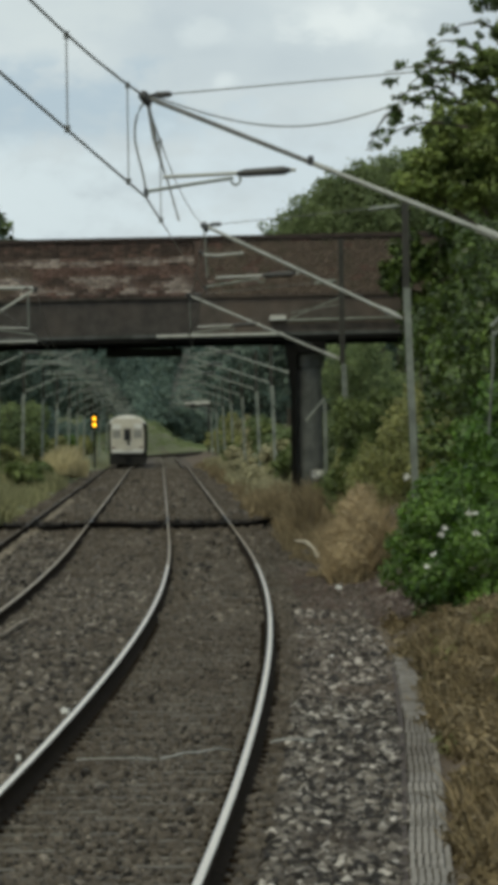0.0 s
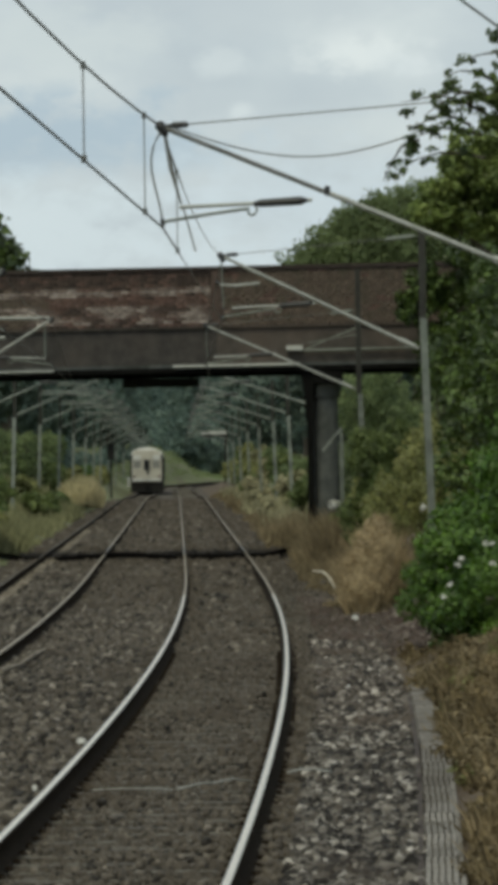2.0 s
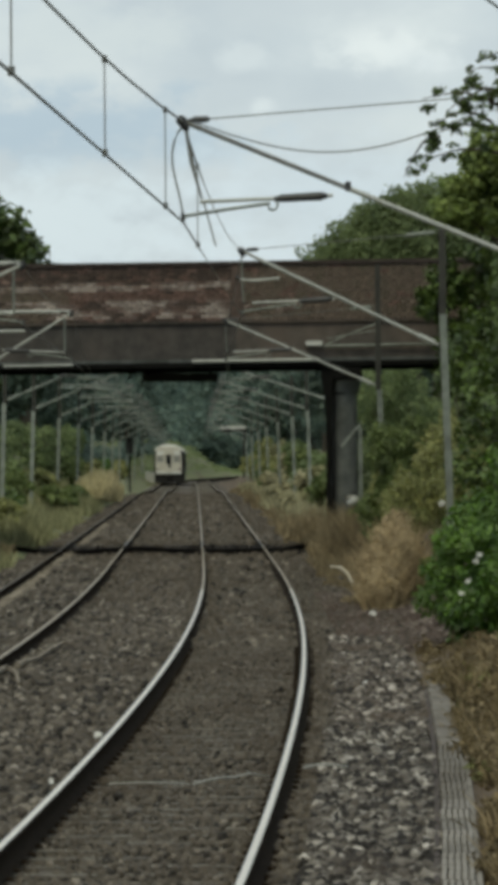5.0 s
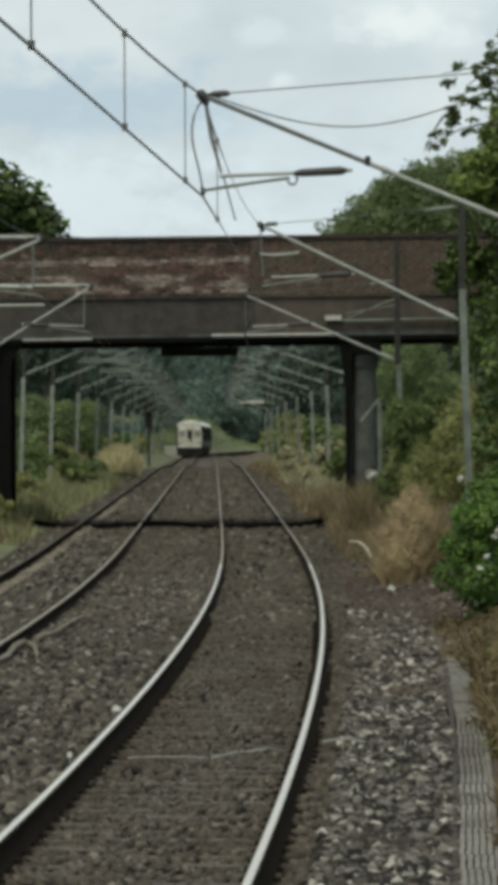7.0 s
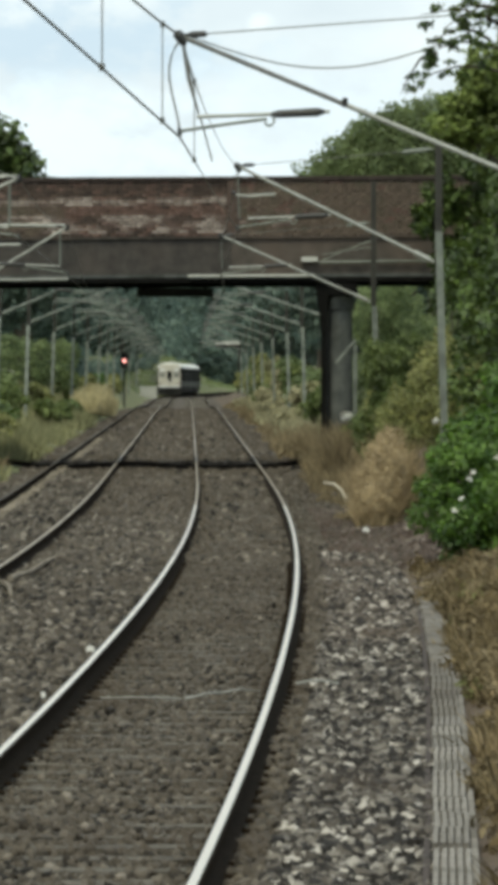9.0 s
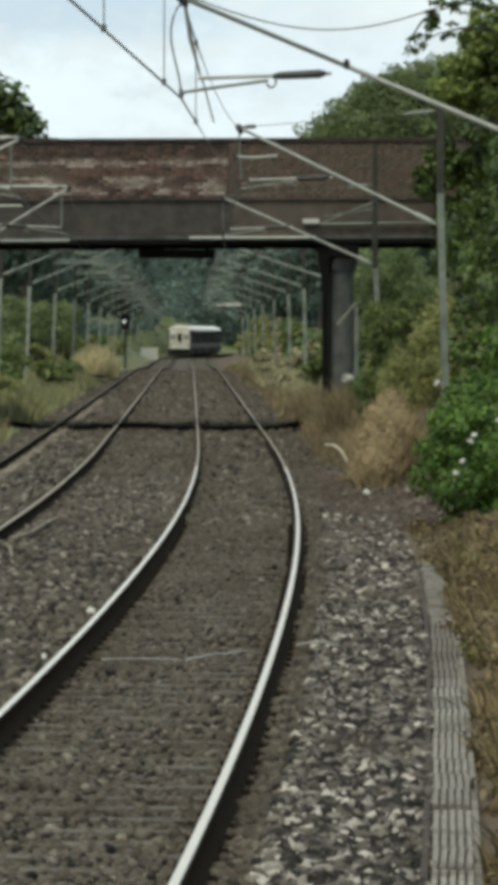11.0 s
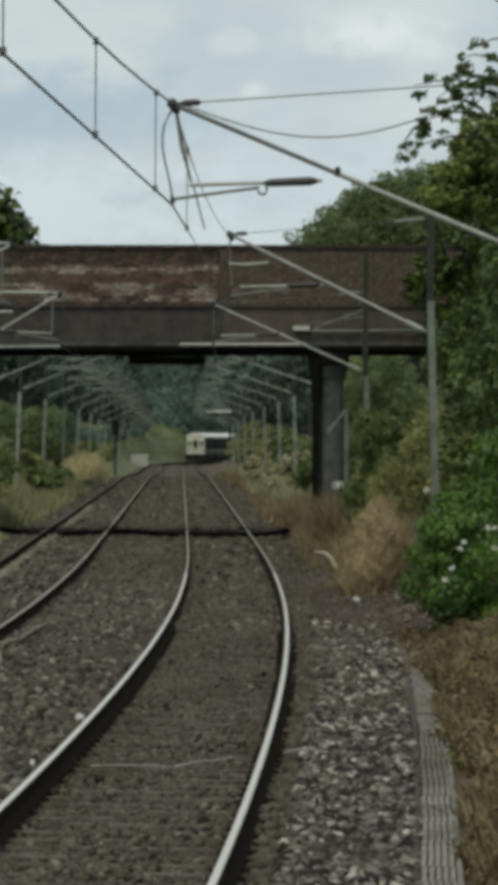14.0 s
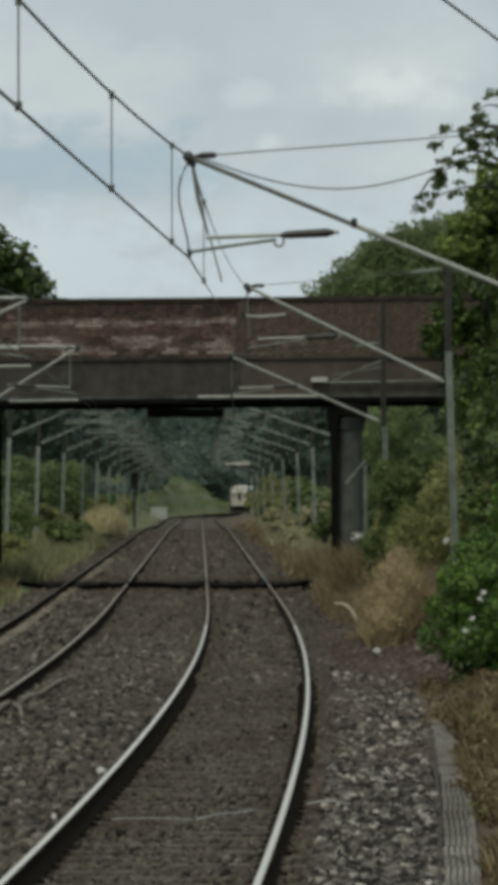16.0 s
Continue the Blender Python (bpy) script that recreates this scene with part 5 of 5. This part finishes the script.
tree_d = tree("broad dark-green tree behind the bridge", 0, 0, -60, 11, lumps(4, 16, 3.5, 3.5, 2.0, 10.5, 1.5, 2.4), 9000, 0.36, M_LEAF, 54, "trees along the line")
rng_t = random.Random(9)
tree("broad light-green tree rising in a dome behind the bridge", 7.05, 178, 2.65, 9.0,
     [(-1.0, 0, 6.5, 1.9, 2.2, 1.7), (-2.2, 0, 6.2, 1.6, 2, 1.5), (-3.3, 0, 5.6, 1.3, 1.8, 1.2), (-4.0, 0, 5.1, 0.9, 1.4, 0.8), (0.7, 0, 6.1, 2.2, 2.4, 2.0), (-2.4, 0.5, 4.3, 1.9, 2, 1.6), (-0.6, 0.5, 4.2, 2.2, 2.2, 2.0), (1.4, 0, 4.0, 2.2, 2.2, 2.2), (2.6, 0, 6.0, 2.0, 2.2, 2.0),
      (-2.46, 0, 6.75, 0.9, 1.4, 0.72), (-1.71, 0, 7.40, 0.95, 1.4, 0.76), (-0.78, 0, 7.67, 1.0, 1.4, 0.8), (-3.02, 0, 6.20, 0.7, 1.4, 0.56), (0.15, 0, 7.94, 1.0, 1.4, 0.8)], 52000, 0.125, M_DOME, 13, split=0)
TREES = [(8.8, 236, 0.8), (10.6, 238, 0.8), (7.0, 262, 0.75), (15, 205, 0.9), (10.5, 200, 0.55), (-10.1, 215, 0.985), (-15, 240, 1.05), (-10.6, 262, 0.78), (-17, 215, 1.0), (-13.5, 195, 0.7), (-9.6, 640, 0.75), (-9.8, 668, 0.8), (-10, 694, 0.72)]
for k in range(26):
    y = 275 + 20 * k
    right = [(rng_t.uniform(7.2, 9.0), y + rng_t.uniform(-5, 5), rng_t.uniform(0.7, 1.0)), (rng_t.uniform(13, 17), y + rng_t.uniform(-5, 5), rng_t.uniform(0.85, 1.1))]
    near_u, far_u = ((-13.5, -11), (-19, -15)) if y < 600 else ((-18, -15), (-25, -20))
    left = [(rng_t.uniform(*near_u), y + rng_t.uniform(-5, 5), rng_t.uniform(0.85, 1.1)), (rng_t.uniform(*far_u), y + rng_t.uniform(-5, 5), rng_t.uniform(0.85, 1.1))]
    TREES += right[:1] + left[:1] if k % 2 else right + left
kinds = [tree_a, tree_b, tree_c]
for i, (u, y, k) in enumerate(TREES):
    z = float(ground_z(np.float64(u), np.float64(y)) + track_z(y)) - 0.1
    m = pose(float(track_x(y)) + u, y, z, 0, 0, rng_t.uniform(0, 360)) @ Matrix.Scale(k, 4)
    copy_thing(tree_d if 203 < y < 225 else kinds[i % 3], m)
for i, k in enumerate(kinds + [tree_d]):
    k.location = (-40, 700 + 30 * i, 5.2)
# thicket inside the curve, tall enough to hide the train's front
for i, (u, y, w, h) in enumerate([(6.3, 560, 1.6, 4.5), (6.4, 600, 1.7, 5.0), (6.2, 640, 1.7, 5.0), (5.4, 690, 1.8, 5.5)]):
    x, yy, z = RV(u, y)
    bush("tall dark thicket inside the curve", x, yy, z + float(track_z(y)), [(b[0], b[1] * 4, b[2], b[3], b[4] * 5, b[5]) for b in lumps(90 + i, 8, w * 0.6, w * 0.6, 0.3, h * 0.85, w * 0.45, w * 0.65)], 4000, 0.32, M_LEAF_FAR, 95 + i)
spots = [(*RV(rng_v.uniform(1.85, 3.3), y)[:2], RV(2.4, y)[2] + float(track_z(y)), 0.4, 2.5, rng_v.uniform(0.5, 1.2)) for y in np.arange(141, 420, 3)]
tagged(new("dead_grass", grass_mesh("dead_grass", spots, 8000, 0.45, M_DEAD, 41, width=0.025)), "low grey-brown grass along the near track", "grass", kind="stuff")
spots = [(*RV(rng_v.uniform(2.4, 4.4), y)[:2], RV(3.0, y)[2] + float(track_z(y)), 0.5, 2.5, rng_v.uniform(0.5, 1.2)) for y in np.arange(141, 420, 4)]
tagged(new("lineside_grass", grass_mesh("lineside_grass_near", spots, 7000, 0.8, M_PALEGRASS, 42, width=0.025)), "green and yellow grass along the near track", "grass", kind="stuff")
# white blossom on the bush, pale litter on the verge
bloom_rng = random.Random(8)
for x, y, z in [(3.08, 64.8, 1.07), (2.94, 64.8, 0.76), (2.86, 64.8, 0.61), (3.46, 64.8, 1.01), (3.38, 64.8, 1.25), (3.04, 64.8, 1.00), (3.45, 64.8, 1.25)]:
    flower = thing("blossom", "small white flower cluster on the green bush", "flower", pose(x, y, z, 0, 0, bloom_rng.uniform(0, 360)), "white blossoms")
    mesh_part("petals", leaf_mesh("petals", [(0, 0, 0, 0.035, 0.035, 0.025)], 24, 0.036, M_BLOSSOM, bloom_rng.randint(0, 999)), flower)
post = thing("lineside_post", "short pale post with a slanting bracket beside the pier", "post", pose(3.28, 131, 0.4))
part("post", boxed(0.05, 0.14, -0.05, 0.05, -0.6, 2.5, 0.01), M_GALV, post)
part("bracket", tubed([(-0.36, 0, 2.05), (0.1, 0, 2.6)], 0.04, 8), M_GALV, post)
plate = thing("sign_plate", "pale blank plate fixed at the girder end", "plate", pose(2.3, 132.8, 5.0))
part("plate", boxed(-0.2, 0.2, 0.0, 0.18, -0.06, 0.06, 0.01), M_CABINET, plate)
litter = thing("plastic_litter", "crumpled white plastic litter caught in the scrub", "litter", pose(2.86, 118.5, 1.3))
mesh_part("scrap", leaf_mesh("scrap", [(0, 0, 0, 0.1, 0.08, 0.07)], 60, 0.12, M_BLOSSOM, 44, inner=0.8), litter)
litter = thing("plastic_litter", "small white plastic scrap caught in the scrub", "litter", pose(4.01, 98.5, 1.39))
mesh_part("scrap", leaf_mesh("scrap", [(0, 0, 0, 0.045, 0.045, 0.035)], 24, 0.07, M_BLOSSOM, 45, inner=0.8), litter)
stick = thing("broken_branch", "pale bare branch lying bent over the verge", "branch", pose(2.05, 97, -0.05))
part("branch", tubed([(-0.1, 0.4, 0.32), (0.08, 0.2, 0.3), (0.2, 0, 0.2), (0.3, -0.3, 0.02)], [0.016, 0.028, 0.03, 0.034], 6), M_DEADWOOD, stick)
block = thing("pale_stone", "single pale block of stone on the verge", "stone", pose(2.28, 82, -0.15))
part("block", boxed(-0.05, 0.05, -0.07, 0.07, -0.06, 0.06, 0.02), M_WHITE, block)
block = thing("pale_stone", "small white lump of stone among the ballast", "stone", pose(1.53, 57.5, -0.16, 10, 5, 30))
part("block", boxed(-0.04, 0.04, -0.05, 0.05, -0.03, 0.035, 0.015), M_WHITE, block)
for x, y, k in ((-1.073, 46.86, 0.85), (-1.281, 40.4, 0.45)):
    lump = thing("pale_stone", "small white lump of stone among the ballast", "stone", pose(x, y, -0.125, 12, 8, 40 * y))
    part("block", boxed(-0.036 * k, 0.036 * k, -0.045 * k, 0.045 * k, -0.03, 0.035 * k, 0.014 * k), M_WHITE, lump)
# the wood that closes the view round the curve
wood = []
for k in range(150):
    y = rng_t.uniform(800, 1250)
    x = float(track_x(y)) + rng_t.choice((rng_t.uniform(-75, -16), rng_t.uniform(10, 60))) if y < 1000 else rng_t.uniform(-40, 90)
    r = rng_t.uniform(3.5, 7)
    wood.append((x, y, rng_t.uniform(2, 17), r, r, r * 0.9))
for k in range(60):
    y = rng_t.uniform(850, 1000)
    wood.append((float(track_x(y)) + rng_t.uniform(-45, -15), y, rng_t.uniform(1, 7), 4.5, 4.5, 4))
for k in range(60):
    wood.append((rng_t.uniform(-60, 90), rng_t.uniform(1150, 1300), rng_t.uniform(12, 25), 6.5, 6.5, 6))
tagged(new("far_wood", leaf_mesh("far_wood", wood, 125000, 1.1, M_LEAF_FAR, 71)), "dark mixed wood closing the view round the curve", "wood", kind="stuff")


# ---- signal and cabinet beyond the bridge ----
signal = thing("railway_signal", "black colour-light railway signal on a post beside the far track", "signal", pose(*on_line(-SPACING - 2.25, 392, 0), 0, 0, 1.0))
part("post", tubed([(0, 0, -0.4), (0, 0, 2.6)], 0.08, 10), M_BLACK, signal)
head = boxed(-0.235, 0.235, -0.05, 0.22, 2.7, 3.8, 0.04)
part("signal_head", head, M_BLACK, signal)
part("hood", boxed(-0.24, 0.24, -0.75, -0.055, 3.8, 3.84, 0.01), M_BLACK, signal)
# cheeks added to screen the glow of the drum's side lenses
for x in (-0.31, 0.28):
    part("cheek", boxed(x, x + 0.03, -0.75, -0.055, 2.6, 3.79, 0.01), M_BLACK, signal)
# made-up drum: its turning stands in for lamps switching on and off
vane = part("lamp_drum", boxed(-0.2, 0.2, -0.2, 0.2, 2.75, 3.75, 0.02), M_BLACK, signal, "added drum whose turning switches the coloured lenses")
vane.location = (0, -0.3, 0)
cabinet = thing("lineside_cabinet", "pale grey lineside equipment cabinet beside the far track", "cabinet", pose(*on_line(-SPACING - 2.1, 600, 0.35)))
part("body", boxed(-0.95, 0.95, -0.4, 0.4, -0.8, 0.7, 0.03), M_CABINET, cabinet)
part("roof", boxed(-1.02, 1.02, -0.48, 0.48, 0.703, 0.79, 0.02), M_WHITE, cabinet)
part("door", boxed(-0.84, -0.03, -0.43, -0.403, -0.1, 0.66, 0.01), M_CABINET, cabinet)
part("door", boxed(0.03, 0.84, -0.43, -0.403, -0.1, 0.66, 0.01), M_CABINET, cabinet)
gantry = thing("signal_gantry", "distant pale gantry arm on a dark post beside the line", "gantry", pose(*on_line(0, 545, 0)))
part("beam", boxed(1.75, 4.3, -0.2, 0.2, 5.43, 5.75, 0.03), M_CABINET, gantry)
part("soffit", boxed(1.75, 4.3, -0.19, 0.19, 5.1, 5.427, 0.02), M_BLACK, gantry)
part("post", boxed(4.0, 4.2, -0.12, 0.12, -0.6, 5.1), M_BLACK, gantry)


# ---- the train ----
def carriage(m, last):
    """Local y runs forward from the carriage's rear end, x across, z over the rail."""
    root = thing("train_carriage", "cream-ended passenger train carriage with dark sides and pale roof edge" if last else "dark-sided passenger train carriage with pale roof edge", "train carriage", m, "carriages of the train")
    L = 19.6
    prof = [(-1.36, 1.0), (-1.4, 1.5), (-1.4, 2.5), (-1.33, 3.25), (-1.1, 3.62), (-0.6, 3.82), (0, 3.88), (0.6, 3.82), (1.1, 3.62), (1.33, 3.25), (1.4, 2.5), (1.4, 1.5), (1.36, 1.0)]

    def hull(pts, y0, y1):
        bm = bmesh.new()
        a, b = [bm.verts.new((x, y0, z)) for x, z in pts], [bm.verts.new((x, y1, z)) for x, z in pts]
        for k in range(len(pts)):
            bm.faces.new((a[k], a[(k + 1) % len(pts)], b[(k + 1) % len(pts)], b[k]))
        bm.faces.new(a[::-1])
        bm.faces.new(b)
        return bm
    part("body", hull([p for p in prof if p[1] < 3.4], 0.5, L), M_NAVY, root, "dark painted body sides")
    part("roof", hull([(-1.36, 3.28), (-1.3, 3.45), (-1.12, 3.64), (-0.6, 3.84), (0, 3.9), (0.6, 3.84), (1.12, 3.64), (1.3, 3.45), (1.36, 3.28)], 0.5, L), M_WHITE, root, "pale grey-white roof")
    end = part("cab_end", hull([(x * 0.9, z) for x, z in prof if z < 3.7], 0.0, 0.497), M_CREAM, root, "cream-white cab end")
    part("gangway_door", boxed(-0.42, 0.42, -0.1, -0.004, 1.2, 3.2, 0.02), M_CREAM, end)
    part("door_window", boxed(-0.26, 0.26, -0.115, -0.102, 1.95, 2.85, 0.01), M_GLASS, end)
    part("door_window", boxed(-0.02, 0.2, -0.12, -0.116, 1.6, 1.94, 0.01), M_GLASS, end)
    for x0, x1 in ((-1.12, -0.5), (0.5, 1.12)):
        part("windscreen", boxed(x0, x1, -0.03, -0.004, 2.15, 2.75, 0.02), M_SCREEN, end)
        part("upper_panel", boxed(x0 - 0.03, x1 + 0.03, -0.035, -0.004, 2.82, 3.22, 0.02), M_WHITE, end)
    part("lower_panel", boxed(-1.2, 1.2, -0.06, -0.004, 1.02, 1.28, 0.01), M_WHITE, end)
    part("headboard_lamp", boxed(0.55, 0.8, -0.06, -0.036, 2.9, 3.1, 0.02), M_WHITE, end)
    for x in (-1.05, 1.05):
        part("tail_lamp", boxed(x - 0.11, x + 0.11, -0.05, -0.004, 1.35, 1.5, 0.02), M_TAIL, end)
    for x in (-1.412, 1.402):
        part("lower_side", boxed(x, x + 0.01, 0.55, L - 0.05, 1.05, 1.7, 0.004), M_SIDE, root, "grey lower body panel")
    part("underframe", boxed(-1.3, 1.3, 0.3, L, 0.4, 0.997, 0.03), M_BLACK, root)
    part("coupler", boxed(-0.2, 0.2, -0.25, 0.299, 0.7, 0.98, 0.03), M_BLACK, root)
    part("skirt", boxed(-1.38, 1.38, 0.1, 0.295, 0.12, 0.995, 0.03), M_BLACK, root)
    for y in (2.9, L - 2.9):
        bogie = part("bogie", boxed(-1.15, 1.15, y - 1.6, y + 1.6, 0.2, 0.397, 0.04), M_BLACK, root)
        for w in (y - 1.1, y + 1.1):
            for x in (-0.75, 0.75):
                part("wheel", tubed([(x - 0.06, w, 0.43), (x + 0.06, w, 0.43)], 0.42, 14), M_BLACK, bogie)
    for k in range(9):
        for x in (-1.412, 1.402):
            part("window", boxed(x, x + 0.01, 1.6 + 2 * k, 3.0 + 2 * k, 1.95, 2.8, 0.004), M_SIDEGLASS, root)
    for y in (6.2, 12.6):
        for x in (-1.43, 1.412):
            part("door", boxed(x, x + 0.018, y, y + 1.2, 1.05, 3.1, 0.006), M_NAVY, root)
    return root


def ride(y):
    """A carriage whose rear end stands y metres out on the far track, turned to its line."""
    xa, ya, za = on_line(-SPACING, y, 0)
    xb, yb, zb = on_line(-SPACING, y + 19.6, 0)
    yaw, rise = math.degrees(math.atan2(xa - xb, 19.6)), math.degrees(math.atan2(zb - za, 19.6))
    return pose(xa, ya, za, rise, 0, yaw)


SPEED, START, CAR = 23.0, 412.0, 20.4
cars = [carriage(ride(START + CAR * k), k == 0) for k in range(4)]

# lenses on the drum's sides: two amber, one white, one blank side, one red
for x, y, z, material, name in ((0, -1, 3.5, M_AMBER, "amber_lens"), (0, -1, 3.05, M_AMBER, "amber_lens"), (1, 0, 3.3, M_CLEAR, "white_lens"), (-1, 0, 3.25, M_RED, "red_lens")):
    part(name, tubed([(0.198 * x, 0.198 * y, z), (0.206 * x, 0.206 * y, z)], 0.13, 16), material, vane)
    # rim added to hide a lens's glow when edge-on
    rim = bmesh.new()
    for s0, s1, z0, z1 in ((-0.19, 0.19, z + 0.165, z + 0.185), (-0.19, 0.19, z - 0.185, z - 0.165), (-0.19, -0.17, z - 0.164, z + 0.164), (0.17, 0.19, z - 0.164, z + 0.164)):
        if x:
            box(rim, min(0.2 * x, 0.26 * x), max(0.2 * x, 0.26 * x), s0, s1, z0, z1)
        else:
            box(rim, s0, s1, min(0.2 * y, 0.26 * y), max(0.2 * y, 0.26 * y), z0, z1)
    part("lens_hood", rim, M_BLACK, vane)


# ---- the bricks of the parapet, course by course ----
BRICK_FACE = CUBE * (0.1085, 0.010, 0.0347)
BRICK_MESH = {key: flat_mesh("brick", BRICK_FACE, CUBE_F, [mats[0]]) for key, mats in BRICKS.items()}


def brick_tone(x, course, rng):
    """Bloom lies in two bands of courses, soot on the upper ones; the end past the pilaster is brown and mossy."""
    drift = noise.noise(Vector((x * 0.8, course * 0.2, 3.0))) + 0.6 * noise.noise(Vector((x * 2.2, course * 0.35, 9.0))) + rng.uniform(-0.18, 0.18)
    if x > 0.5:
        return "worn" if course in (3, 4, 5) and drift > 0.15 and x < 2.0 else "red" if drift < -0.45 else "brown"
    if course >= 13:
        return "sooty" if rng.random() < 0.8 else "red"
    bloom = {12: 0.2, 11: -0.22, 10: 0.12}.get(course, 0.0 if 1 <= course <= 6 else 2.0) + (0.25 if course < 9 and x < -3.7 else 0.0)
    if drift > bloom:
        return "pale"
    if drift > bloom - 0.28:
        return "worn"
    return "sooty" if drift < -0.4 or (course < 2 and rng.random() < 0.4) else "red" if x > -3.7 else "brown"


brick_rng = random.Random(21)
rest = {key: [] for key in BRICKS}
for course in range(18):
    x, z, header = -11.0 + 0.1125 * (course % 2), 5.601 + 0.0752 * course, course % 4 == 3
    while x < 6.2:
        width = 0.103 if header else 0.215
        mid_x = x + width / 2
        key = brick_tone(mid_x, course, brick_rng)
        size = (width / 0.215 * 0.99, 1.0, 1.0)
        at_ = (mid_x, 0.012 + brick_rng.uniform(-0.004, 0.003), z + brick_rng.uniform(-0.002, 0.002))
        if -2.9 < mid_x < 0.33 and not header:
            ob = mesh_part("brick", BRICK_MESH[key], parapet)
            ob.matrix_local = Matrix.LocRotScale(at_, None, size)
        elif not 0.32 < mid_x < 0.63:
            rest[key].append(BRICK_FACE * size + at_)
        x += width + 0.008
for key, pieces in rest.items():
    mesh_part("brickwork", flat_mesh("brickwork", np.concatenate(pieces), (CUBE_F[None] + 8 * np.arange(len(pieces))[:, None, None]).reshape(-1, 4), [BRICKS[key][1]]), parapet, kind="stuff")


def motions():
    for k, car in enumerate(cars):
        walk(car, [(t, ride(START + SPEED * t + CAR * k)) for t in [0.5 * i for i in range(33)]])
    turns = [(0, 0), (0.6, 0), (1.1, 0), (1.17, -30), (1.23, -60), (1.3, -90), (1.5, -90), (1.8, -90), (1.87, -120), (1.93, -150), (2.0, -180), (3, -180), (5, -180), (7.1, -180), (7.2, -210), (7.3, -240), (7.4, -270), (8, -270), (9, -270), (9.6, -270),
             (10.6, -210), (10.8, -180), (11.0, -120), (11.2, -90), (11.5, -90), (12.6, -90), (12.8, -130), (13.0, -180), (13.5, -180), (16, -180)]
    walk(vane, [(t, pose(0, -0.3, 0, 0, 0, a)) for t, a in turns])


motions()
